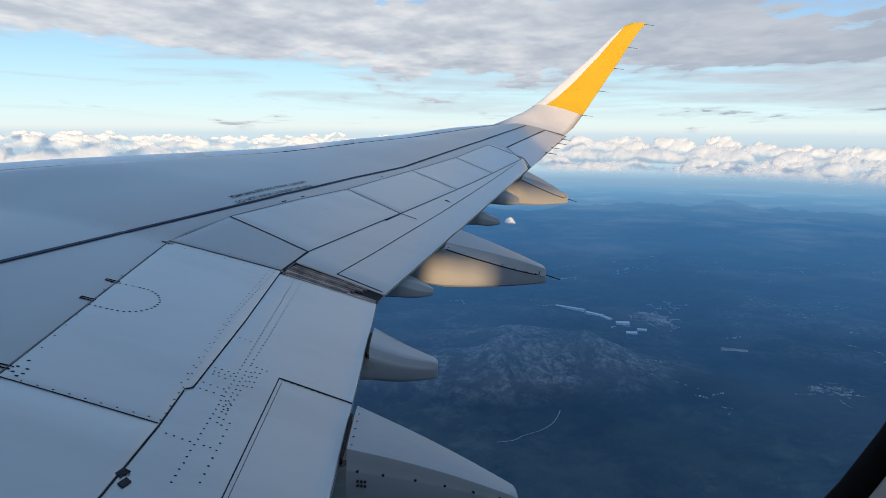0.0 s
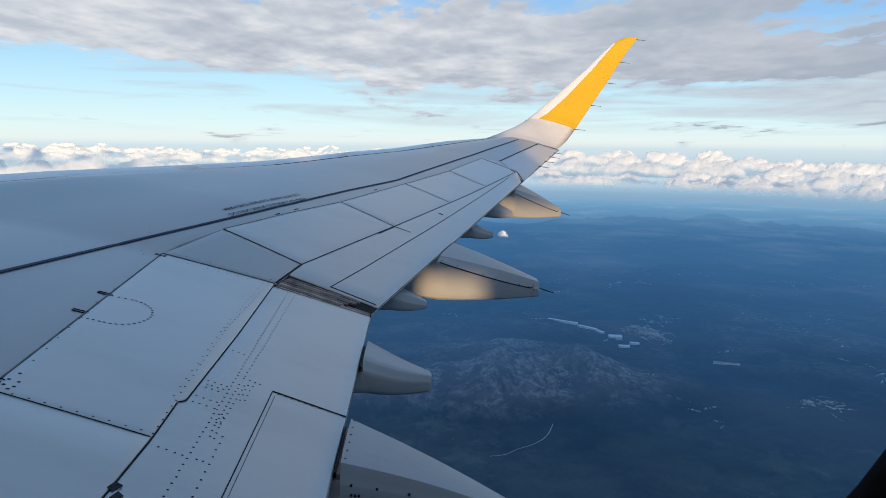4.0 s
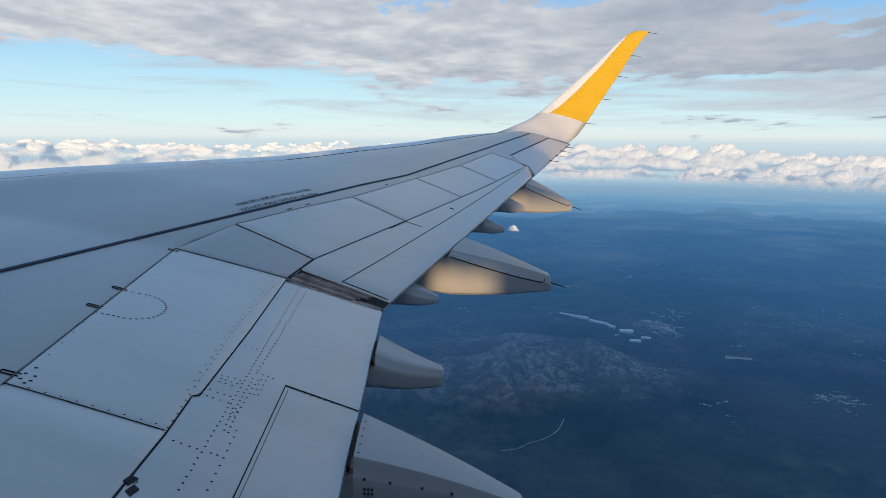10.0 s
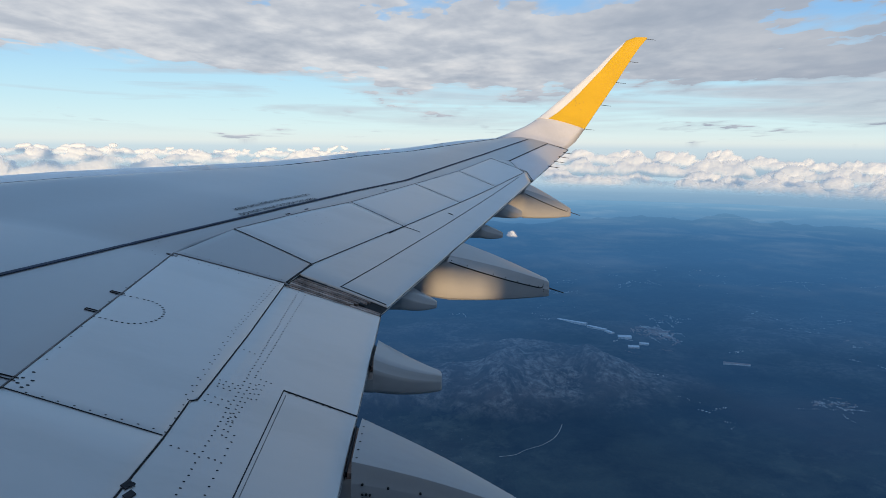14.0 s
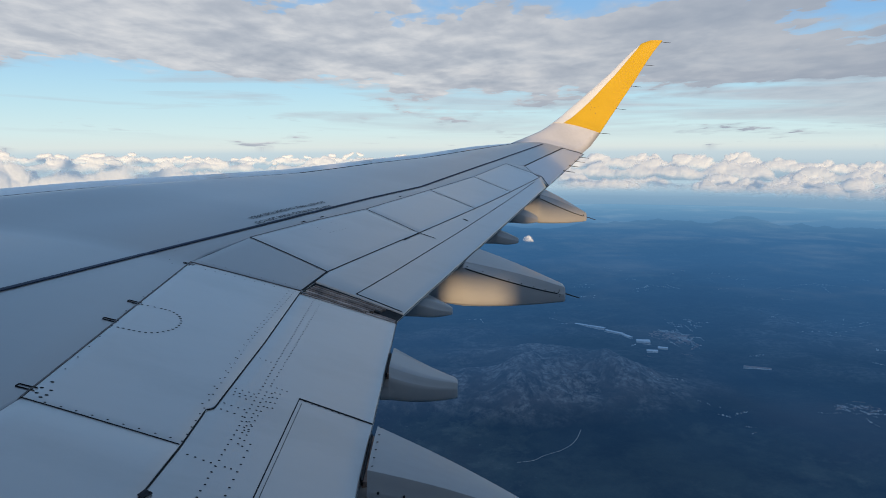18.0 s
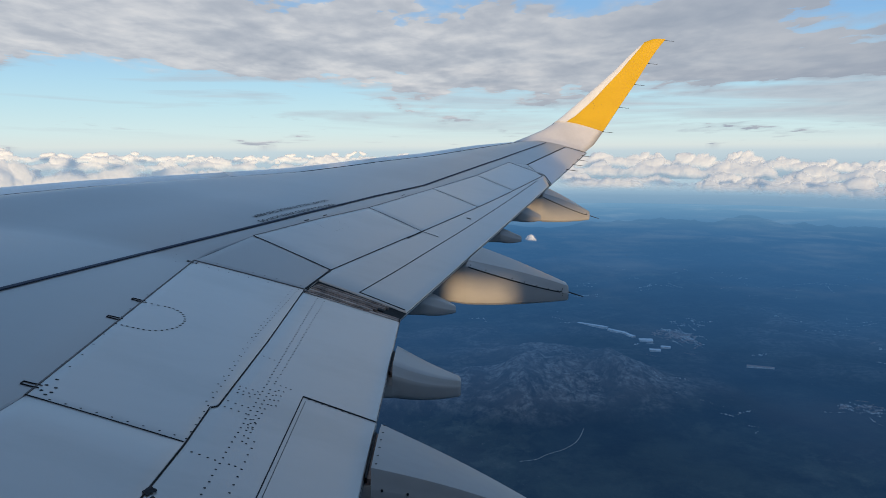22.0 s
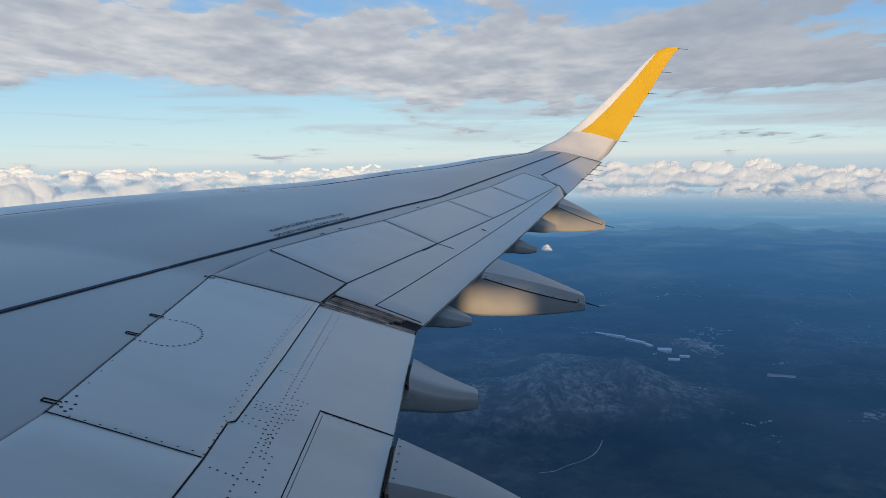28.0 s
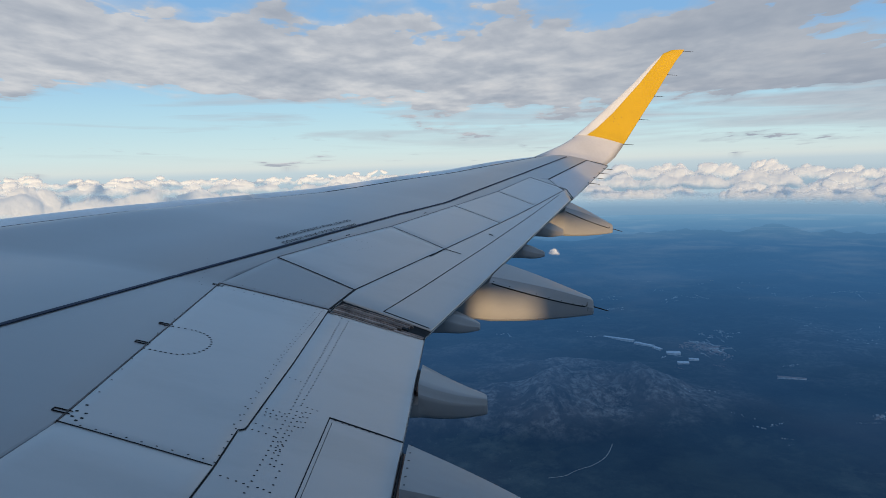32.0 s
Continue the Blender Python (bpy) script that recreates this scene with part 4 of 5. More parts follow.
ribbon("seal_cap", [(-0.135, 6.128), (-0.100, 6.122)], 0.026, M_SEAL, wing, "dark end of the flap seals", lift=0.004, thick=0.01, steps=3)
# sealant in the joints round the outer spoilers
for fi, ai in LINES:
    ribbon("joint", [fi, ai], 0.0042, M_JOINT if ai == LINES[-1][1] else M_SEAL, wing, lift=0.0030)
for (fi, ai), (fo, ao) in zip(LINES, LINES[1:]):
    ribbon("joint", [fi, fo], 0.0045, M_JOINT, wing, lift=0.0030)
    ribbon("joint", [ai, ao], 0.003, M_SEAL, wing, lift=0.0030)
ribbon("joint", [(-0.036, 7.662), (0.071, 7.968)], 0.010, M_SEAL, wing, "short dark overlap of two spoiler joints", lift=0.0035, steps=3)
ribbon("joint", [(0.071, 7.971), (0.21, 7.936)], 0.004, M_JOINT, wing, lift=0.0035, steps=3)
ribbon("joint", [(-0.565, 6.13), LINES[0][1]], 0.010, M_SEAL, wing, lift=0.004)
ribbon("joint", [SP1_FI, SP1_AI], 0.0032, M_SEAL, wing, lift=0.0025, thick=0.002)
ribbon("joint", [(sp1_aft(1.96), 1.96), (sp1_aft(4.0), 4.0), (-0.559, 4.300), (-0.539, 4.322), (-0.546, 5.115), (-0.570, 6.11)], 0.0026, M_SEAL, wing, lift=0.0030, steps=30)
ribbon("joint", [(-1.065, 4.06), (-1.225, 6.12)], 0.005, M_JOINT, wing, lift=0.0030, steps=30)
ribbon("joint", [(-1.225, 6.128), (-0.57, 6.118)], 0.006, M_JOINT, wing, lift=0.0030)
ribbon("joint", [(1.5, 12.97), (2.56, 16.05)], 0.018, M_SEAL, wing, lift=0.004)
ribbon("joint", [(1.21, 12.83), (1.675, 12.37)], 0.03, M_SKIN, wing, lift=0.004)
ribbon("joint", [(1.68, 12.36), (1.69, 11.75)], 0.012, M_SEAL, wing, lift=0.004)
slab("end_block", quad_map((1.61, 12.50), (1.68, 12.42), (1.625, 12.26), (1.575, 12.39)), M_JOINT, wing, "dark grey block at the outermost spoiler's end", lift=0.003, thick=0.006, nu=3, nv=3, gap=0.0)

TAB_POINTS = ((0.087, 6.30), (0.0822, 6.87), (0.0787, 7.58), (0.0756, 8.3), (0.0744, 9.26), (0.0735, 10.4), (0.074, 11.75))
TAB_LINE = [(at_t(t, y), y) for t, y in TAB_POINTS]
# joints drawn on the flaps
ribbon("tab_joint", [(-0.245, 1.96), (-0.29, 4.600)], 0.0030, M_SEAL, wing)
ribbon("tab_joint", [(-0.232, 1.96), (-0.274, 4.56)], 0.0014, M_JOINT, wing)
ribbon("tab_joint", [(-0.29, 4.600), (0.0, 4.553)], 0.006, M_SEAL, wing)
ribbon("tab_joint", TAB_LINE, 0.0036, M_SEAL, wing)
ribbon("tab_joint", [(at_t(0.087, 6.29), 6.30), (0.02, 6.225)], 0.008, M_SEAL, wing)

# walkway line and its stencil
ribbon("walkway_line", [(-1.90, 3.25), (-1.661, 4.796), (-1.632, 4.983), (-1.605, 5.158), (-1.575, 5.353), (-1.542, 5.572), (-1.504, 5.818), (-1.492, 5.899), (-1.48, 5.982), (-1.467, 6.071), (-1.445, 6.142), (-1.419, 6.206), (-1.374, 6.317), (-1.277, 6.555), (-1.169, 6.82), (-1.049, 7.115), (-0.914, 7.446), (-0.765, 7.842), (-0.596, 8.312), (-0.399, 8.857), (0.025, 9.926), (0.246, 10.570), (0.536, 11.401), (0.886, 12.406), (1.312, 13.591), (1.694, 14.635), (2.17, 15.96)], 0.021, M_LINE, wing, "dark painted walkway line", lift=0.006, steps=6)


def stencil(text, p, q, tall, parent):
    """Letters laid on the wing from p towards q, fitted to that length; tall is the height of a capital, towards the leading edge when q lies outboard."""
    cu = bpy.data.curves.new("stencil", "FONT")
    cu.body, cu.size, cu.extrude, cu.offset = text, 1.0, 0.0, 0.012
    tmp = new("stencil_source", cu)
    me = bpy.data.meshes.new_from_object(tmp.evaluated_get(bpy.context.evaluated_depsgraph_get()))
    bpy.data.objects.remove(tmp)
    p, q = Vector(p), Vector(q)
    d = (q - p).normalized()
    upw = Vector((-d.y, d.x))
    xs = [v.co.x for v in me.vertices]
    k = (q - p).length / (max(xs) - min(xs))
    for v in me.vertices:
        w = p + d * (v.co.x - min(xs)) * k + upw * v.co.y * tall / 0.7
        v.co = (w.x, w.y, skin(w.x, w.y) + 0.004)
    me.materials.clear()
    me.materials.append(M_INK)
    ob = new("stencil", me)
    ob.parent = parent
    ob["label"] = "dark stencilled warning"
    return ob


# the same warning twice, to be read from either side
stencil("DO NOT WALK OUTSIDE THIS AREA", (-1.068, 7.140), (-0.674, 8.145), 0.038, wing)
stencil("DO NOT WALK OUTSIDE THIS AREA", (-0.783, 8.241), (-1.168, 7.236), 0.038, wing)

# spoiler brackets: small framed slots on the hinge line
for x, y in ((-1.086, 4.133), (-1.152, 4.90), (-1.17, 5.196), (-1.218, 6.085)):
    for dy in (-0.011, 0.011):
        ribbon("hinge_slot", [(x - 0.030, y + dy), (x + 0.030, y + dy)], 0.0016, M_SEAL, wing, lift=0.004, steps=2)
    ribbon("hinge_slot", [(x - 0.030, y - 0.011), (x - 0.030, y + 0.011)], 0.0016, M_SEAL, wing, lift=0.004, steps=2)

# fasteners
J = 0.0015
ring = [(-1.03 + 0.12 * math.cos(math.pi * (i / 17 - 0.5)), 5.022 + 0.178 * math.sin(math.pi * (i / 17 - 0.5))) for i in range(18)]
ring += row((-1.135, 5.188), (-1.05, 5.2), 4) + row((-1.12, 4.836), (-1.05, 4.842), 4)
ring += [(-1.043, 4.112), (-1.012, 4.114), (-1.017, 4.152), (-1.049, 4.155), (-1.044, 4.212), (-1.019, 4.09)]
dots("fastener_pattern", ring, 0.0064, M_INK, spoilers[0], lift=0.0020)
F = row((-0.60, 6.08), (-0.606, 5.118), 22, J) + row((-0.606, 5.118), (-0.573, 4.377), 14, J) + row((-0.63, 6.05), (-0.617, 5.09), 16, J) + row((-0.617, 5.09), (-0.583, 4.338), 10, J)
F += row((-0.567, 4.307), (-0.554, 4.04), 6, J) + row((-0.59, 4.045), (-0.992, 4.066), 9, J) + row((-1.044, 4.212), (-1.165, 5.175), 9, J) + row((-1.112, 6.05), (-0.715, 6.06), 8, J) + row((-1.17, 5.3), (-1.205, 6.05), 7, J)
dots("fastener_pattern", F, 0.0041, M_INK, spoilers[0], lift=0.0020)
# inner flap: two long rows, and short cross rows over the track
F = row((-0.476, 6.004), (-0.415, 3.725), 62, J) + row((-0.434, 5.985), (-0.42, 5.232), 18, J) + row((-0.42, 5.232), (-0.413, 4.673), 14, J) + row((-0.413, 4.579), (-0.406, 4.224), 11, J)
F += row((-0.394, 4.581), (-0.392, 4.224), 9, J) + row((-0.363, 4.139), (-0.349, 3.76), 9, J) + row((-0.366, 4.596), (-0.364, 4.452), 4, J) + row((-0.384, 4.595), (-0.38, 4.446), 4, J)
F += row((-0.519, 4.54), (-0.449, 4.533), 4, J) + row((-0.516, 4.506), (-0.455, 4.499), 4, J) + row((-0.513, 4.479), (-0.463, 4.47), 3, J) + row((-0.52, 4.388), (-0.445, 4.378), 4, J) + row((-0.519, 4.336), (-0.44, 4.324), 4, J)
F += row((-0.411, 4.649), (-0.346, 4.636), 4, J) + row((-0.417, 4.289), (-0.4, 4.12), 5, J) + row((-0.398, 4.277), (-0.382, 4.114), 5, J) + row((-0.517, 4.907), (-0.468, 4.895), 3, J)
F += row((-0.514, 3.975), (-0.438, 3.962), 4, J) + row((-0.396, 3.96), (-0.375, 3.958), 2, J) + row((-0.266, 4.587), (-0.105, 4.562), 7, J)
dots("fastener_pattern", F, 0.0041, M_INK, wing, "dark flush fasteners on the inner flap", lift=0.0006)
F = row((-0.816, 7.447), (-0.767, 7.46), 3, J) + row((-0.733, 7.442), (-0.657, 7.368), 4, J) + row((-0.577, 7.348), (-0.488, 7.545), 6, J) + row((-0.651, 7.608), (-0.533, 7.62), 4, J)
dots("fastener_pattern", F, 0.0048, M_JOINT, spoilers[1], lift=0.0022)
F = row((-1.17, 6.17), (-0.60, 6.16), 9) + row((-1.30, 6.0), (-1.42, 6.5), 7, 0.02)
dots("fastener_pattern", F, 0.0040, M_INK, wing, "dark flush fasteners on the fixed panels")
# dark ticks on the spoiler hinge line, and the small stops at the fixed panel's corners
for x, y in ((-0.80, 7.46), (-0.70, 7.72), (-0.154, 9.18), (0.36, 10.44)):
    ribbon("hinge_tick", [(x - 0.010, y - 0.026), (x + 0.010, y + 0.026)], 0.006, M_SEAL, wing, lift=0.0035, steps=2)
ribbon("panel_stop", [(-0.57, 6.09), (-0.535, 6.085)], 0.016, M_JOINT, wing, "small grey stop at the panel corner", lift=0.006, steps=2)

# index mark on the flap edge
for x, y in ((-0.5416, 3.712), (-0.519, 3.668)):
    slab("index_mark", quad_map((x - 0.014, y - 0.012), (x - 0.005, y + 0.026), (x + 0.014, y + 0.012), (x + 0.005, y - 0.026)), M_INK, wing, "black painted index square", lift=0.0032, thick=0.002, nu=2, nv=2, gap=0.0, round_by=0)
stencil("0", (-0.5175, 3.716), (-0.5335, 3.733), 0.030, wing)


# ---- slats ----
def slat_ring(y):
    c, r = chord(y), float(np.interp(y, RISE_Y, RISE_V))
    gap = skin(at_t(0.868, y), y)
    pts = [(at_t(t, y), y, gap + up) for t, up in ((0.868, -0.004), (0.8715, 0.012), (0.878, 0.032), (0.886, 0.046), (0.897, 0.052), (0.912, 0.047), (0.935, 0.022), (0.960, -0.015))]
    thin = 0.25 + 0.75 * min(max((16.1 - y) / 1.6, 0.0), 1.0)
    pts = [(px, py, gap + (pz - gap) * thin) for px, py, pz in pts]
    zle = z_te(y) + c * r * (1 - LE_DROP) - 0.05 * c
    pts += [(x_le(y) + 0.008 * c, y, zle + 0.035 * c), (x_le(y) - 0.004 * c, y, zle), (x_le(y) + 0.02 * c, y, zle - 0.026 * c),
            (at_t(0.92, y), y, zle - 0.045 * c)]
    zb = gap
    pts += [(at_t(0.885, y), y, zb - 0.06 * c), (at_t(0.868, y), y, zb - 0.02)]
    return pts


SLAT_ENDS = (2.3, 6.2, 9.05, 11.5, 13.9, 16.1)
for y0, y1 in zip(SLAT_ENDS, SLAT_ENDS[1:]):
    loft("slat", [slat_ring(lerp(y0 + 0.012, y1 - 0.012, i / 8)) for i in range(9)], M_METAL, wing, "bare metal leading edge slat")

# raised dark strip stands in for the shade in the slat gap
ribbon("slat_gap_shade", [(at_t(0.8665, y), y) for y in (2.4, 4, 6, 7, 8, 9, 10, 11, 12, 13, 14, 15, 16.1)], 0.008, M_SEAL, wing, "dark strip painted for the shaded gap behind the slats", lift=0.008, thick=0.02)

# ---- tip fin ----
# span station: leading edge, trailing edge
FIN = [((1.46, 16.16, 0.045), (2.95, 16.16, -0.088)), ((1.80, 16.38, 0.18), (3.06, 16.38, -0.03)), ((2.17, 16.58, 0.34), (3.205, 16.58, 0.062)),
       ((2.43, 16.80, 0.485), (3.39, 16.80, 0.258)), ((2.665, 16.95, 0.665), (3.53, 16.95, 0.431)), ((3.093, 17.15, 1.017), (3.83, 17.15, 0.837)),
       ((3.722, 17.40, 1.545), (4.23, 17.40, 1.37)), ((4.102, 17.59, 1.905), (4.53, 17.59, 1.80)), ((4.285, 17.66, 2.065), (4.70, 17.66, 2.03)),
       ((4.42, 17.70, 2.175), (4.845, 17.70, 2.20)), ((4.60, 17.71, 2.245), (4.875, 17.71, 2.25))]


def fin_at(s):
    k = min(int(s), len(FIN) - 2)
    u = s - k
    return [Vector(FIN[k][e]).lerp(Vector(FIN[k + 1][e]), u) for e in (0, 1)]


def fin_frame(s):
    a, b = fin_at(s)
    lo, hi = fin_at(max(s - 0.5, 0)), fin_at(min(s + 0.5, len(FIN) - 1.001))
    span = ((hi[0] + hi[1]) - (lo[0] + lo[1])).normalized()
    nrm = (b - a).normalized().cross(span).normalized()      # towards the cabin
    if nrm.y > 0 and s > 3 or nrm.z < 0:
        nrm = -nrm
    return a, b, nrm


def fin_point(s, q, side):
    a, b, nrm = fin_frame(s)
    th = 0.085 * (b - a).length * (2.6 * math.sqrt(max(q, 0)) * (1 - q) + 0.06 * (1 - q))
    return a.lerp(b, q) + nrm * th * side


QS = (0, 0.02, 0.06, 0.14, 0.26, 0.4, 0.55, 0.7, 0.85, 1.0)
rings = []
for i in range(41):
    s = i / 40 * (len(FIN) - 1.001)
    rings.append([fin_point(s, q, 1) for q in QS] + [fin_point(s, q, -1) for q in reversed(QS[1:-1])])
fin = loft("tip_fin", rings, M_TIP, wing, "upturned pale grey wing tip fin")


def fin_patch(name, s0, s1, q0, q1, mat, label, off, slant=0.0):
    """Paint layer on the cabin side of the fin, between chord shares q0(s) and q1(s)."""
    n, m = 36, 12
    verts, faces = [], []
    for side in (0, 1):
        for i in range(n + 1):
            for j in range(m + 1):
                s = lerp(s0 - slant * (1 - j / m), s1, i / n)
                q = lerp(q0(s), q1(s), j / m)
                p = fin_point(s, q, 1)
                nr = fin_frame(s)[2]
                verts.append(p + nr * (off if side == 0 else -0.006))
    w = m + 1
    for i in range(n):
        for j in range(m):
            a = i * w + j
            faces.append((a, a + 1, a + w + 1, a + w))
    base = (n + 1) * w
    rim = [i * w for i in range(n + 1)] + [n * w + j for j in range(1, w)] + [i * w + m for i in range(n - 1, -1, -1)] + [j for j in range(m - 1, 0, -1)]
    for k in range(len(rim)):
        a, b = rim[k], rim[(k + 1) % len(rim)]
        faces.append((a, a + base, b + base, b))
    ob = mesh_object(name, verts, faces, mat, fin, label, True)
    b2 = bmesh.new()
    b2.from_mesh(ob.data)
    bmesh.ops.recalc_face_normals(b2, faces=b2.faces)
    b2.to_mesh(ob.data)
    b2.free()
    ob.data.set_sharp_from_angle(angle=radians(30))
    return ob


S_TOP = len(FIN) - 1.002
fin_patch("yellow_paint", 3.36, S_TOP, lambda s: float(np.interp(s, (3.3, 4, 5, 6, 7, 8, 9, 11), (0.22, 0.25, 0.28, 0.22, 0.19, 0.14, 0.03, 0.008))), lambda s: 0.995, M_YELLOW, "bright yellow painted fin face", 0.009, 0.17)
fin_patch("white_edge", 3.15, S_TOP, lambda s: 0.004, lambda s: float(np.interp(s, (3.3, 4, 5, 6, 7, 8, 9, 11), (0.20, 0.235, 0.265, 0.205, 0.175, 0.125, 0.02, 0.006))), M_WHITE, "white painted fin leading edge", 0.009)


def lamp_glass():
    """Small clear cover of the position light in the fin's leading edge, with a dark sealed rim."""
    for mat, name, label, grow, off in ((M_SEAL, "light_rim", "dark sealed rim of the position light", 1.0, 0.004), (M_LENS, "position_light", "small clear position light cover", 0.76, 0.007)):
        rings = []
        for i in range(9):
            u = i / 8
            s = 3.10 + (u - 0.5) * 0.46 * grow
            a, b, nrm = fin_frame(s)
            reach = 0.13 * grow * math.sin(math.pi * lerp(0.10, 0.90, u))
            along = (b - a).normalized()
            rings.append([fin_point(s, 0.0, 1) - along * off, fin_point(s, 0.02, 1) + nrm * off, a + along * reach + nrm * (off + 0.016), a + along * reach - nrm * 0.004, fin_point(s, 0.02, -1) - nrm * off])
        loft(name, rings, mat, fin, label)


lamp_glass()


def wick(p, d, length, parent=None):
    p, d = Vector(p), Vector(d).normalized()
    return rod("static_wick", p - d * 0.02, p + d * length, 0.010, 0.0055, M_WICK, parent or wing, "thin dark static discharge wick")


for s in (3.36, 4.95, 5.85, 6.85, 9.4):
    end = fin_at(s)[1]
    wick(end, (1.0, 0.05, -0.10), 0.21, fin)
    rod("wick_base", end - Vector((0.07, 0.0, -0.012)), end + Vector((0.02, 0.002, -0.003)), 0.016, 0.012, M_YELLOW if s > 3.4 else M_WHITE, fin, "rounded base of a static wick", 8)
for y in (13.4, 14.1, 14.8, 15.5):
    wick((x_te(y), y, z_te(y)), (1.0, 0.0, -0.14), 0.17)
ribbon("tip_seam", [(2.56, 16.07), (2.96, 16.07)], 0.012, M_SEAL, wing, steps=4)


stud_places = [(0.30, 0.20), (0.45, 0.24), (0.62, 0.20), (0.35, 0.34), (0.55, 0.36), (0.42, 0.30), (0.5, 0.31)]
stud_pts = [fin_point(lerp(4.0, 6.2, s), q, 1) + fin_frame(lerp(4.0, 6.2, s))[2] * 0.011 for q, s in stud_places]
sv, sf = [], []
for p in stud_pts:
    k = len(sv)
    sv += [tuple(p + Vector((0.008 * math.cos(i * math.pi / 3), 0, 0.008 * math.sin(i * math.pi / 3)))) for i in range(6)]
    sf.append(tuple(range(k, k + 6)))
tagged(mesh_object("fastener_pattern", sv, sf, M_BROWN, fin), kind="stuff")
# slat end bracket on the leading edge
for y in SLAT_ENDS[2:5]:
    slab("slat_bracket", quad_map((at_t(0.93, y), y - 0.05), (at_t(0.93, y), y + 0.05), (at_t(0.86, y), y + 0.05), (at_t(0.86, y), y - 0.05)), M_WHITE, wing, "pale slat end bracket", lift=0.012, thick=0.01, nu=3, nv=2, gap=0.0)
# dark tick on the outer flap
ribbon("flap_mark", [(0.47, 8.83), (0.51, 8.822)], 0.02, M_SEAL, wing, lift=0.004, steps=2)


# ---- flap track fairings ----
def hull(edge, slope):
    """Half outline of a fairing, keel to crest: near upright side up to the shell edge, then the sloped upper shell."""
    half = [(0.42, -1.0), (0.72, -0.985), (0.86, -0.93), (0.93, -0.82), (0.965, -0.62), (0.985, -0.3), (1.0, lerp(-0.3, edge, 0.6)),
            (1.0, edge - 0.02), (0.99, edge), (lerp(0.99, slope, 0.5), lerp(edge, 0.96, 0.5)), (slope + 0.03, 0.93), (slope, 0.985), (slope * 0.5, 1.02)]
    return half + [(-a, b) for a, b in reversed(half)]


def fairing(y0, y1, x0, x1, z0, z1, zb0, zb1, label, seam=True, tail_wick=True, edges=(0.38, 0.02), slope=0.74, bulge=0.05, taper=1.2):
    """A canoe under the wing: y0..y1 wide, from x0 at the trailing edge to its tail at x1; z0, z1 the top, zb0, zb1 the keel."""
    yc, hw = (y0 + y1) / 2, (y1 - y0) / 2
    start = x0 - 0.75
    xs = [lerp(start, x0, i / 4) for i in range(4)] + [x0 - 0.003] + [lerp(x0, x1, (i / 14) ** 0.9) for i in range(14)] + [x1 - 0.012, x1 - 0.004, x1]
    L = x1 - x0
    rings = []
    for x in xs:
        s = (x - x0) / L
        sc = min(max(s, 0), 1)
        top = lerp(z0, z1, sc) + bulge * abs(z1 - z0) * math.sin(math.pi * sc) if x > x0 - 0.002 else (z0 - 0.045 * min(1.0, (x0 - x) / 0.02) if seam else z0 - (0.012 if y0 > KINK_Y else 0.065)) + s * 0.05
        bot = lerp(zb0, zb1, sc) - 0.012 * math.sin(math.pi * sc) if s > 0 else lerp(zb0, z0 - 0.1, min(1, -s * L / 0.75) ** 1.5)
        w = hw * (1 - 0.78 * sc ** taper)
        e = max(0.0, (x - (x1 - 0.014)) / 0.014)
        k = 1 - 0.16 * e * e
        mid, hh = (top + bot) / 2, (top - bot) / 2 * k
        w *= k
        ring = []
        swept, rising = (TE_SLOPE * (1 - sc), 0.0905) if seam else (0.0, 0.0)
        for cy, cz in hull(lerp(edges[0], edges[1], sc), slope):
            ring.append((x + swept * cy * w, yc + cy * w, mid + cz * hh + rising * cy * w))
        rings.append(ring)
    ob = loft("flap_track_fairing", rings, M_FAIRING, wing, label)
    ob.data.set_sharp_from_angle(angle=radians(24 if seam else 50))

    def side(sx, h):
        """Point on the inboard side at share sx of the length and height h (-1..1)."""
        s = sx
        top, bot = lerp(z0, z1, s) + bulge * abs(z1 - z0) * math.sin(math.pi * s), lerp(zb0, zb1, s) - 0.012 * math.sin(math.pi * s)
        w = hw * (1 - 0.78 * s ** taper)
        dy = -w * (1.0 if h > -0.2 else 0.93)
        swept, rising = (TE_SLOPE * (1 - s), 0.0905) if seam else (0.0, 0.0)
        return Vector((lerp(x0, x1, s) + swept * dy, yc + dy - 0.003, (top + bot) / 2 + (top - bot) / 2 * h + rising * dy))

    if seam:
        pts = [side(lerp(0.02, 0.90, i / 20), lerp(edges[0], edges[1], lerp(0.02, 0.90, i / 20)) - 0.02) for i in range(21)]
        pts += [side(0.925, lerp(edges[0], edges[1], 0.9) + 0.12), side(0.93, lerp(edges[0], edges[1], 0.9) + 0.45) + Vector((0, 0.012, 0))]
        verts, faces = [], []
        for p in pts:
            verts += [p + Vector((0.002, 0, 0.004)), p - Vector((0.002, 0, 0.004)), p + Vector((0.002, 0.02, 0.004)), p + Vector((-0.002, 0.02, -0.004))]
        for i in range(len(pts) - 1):
            a = 4 * i
            faces += [(a, a + 1, a + 5, a + 4), (a, a + 4, a + 6, a + 2), (a + 1, a + 3, a + 7, a + 5)]
        mesh_object("shell_joint", verts, faces, M_SEAL, ob, "dark joint line between fairing shells")
    if tail_wick:
        rod("static_wick", (x1 - 0.01, yc, (z1 + zb1) / 2), (x1 + 0.13, yc, (z1 + zb1) / 2 - 0.045), 0.009, 0.006, M_WICK, ob, "thin dark static wick")
    return ob, side


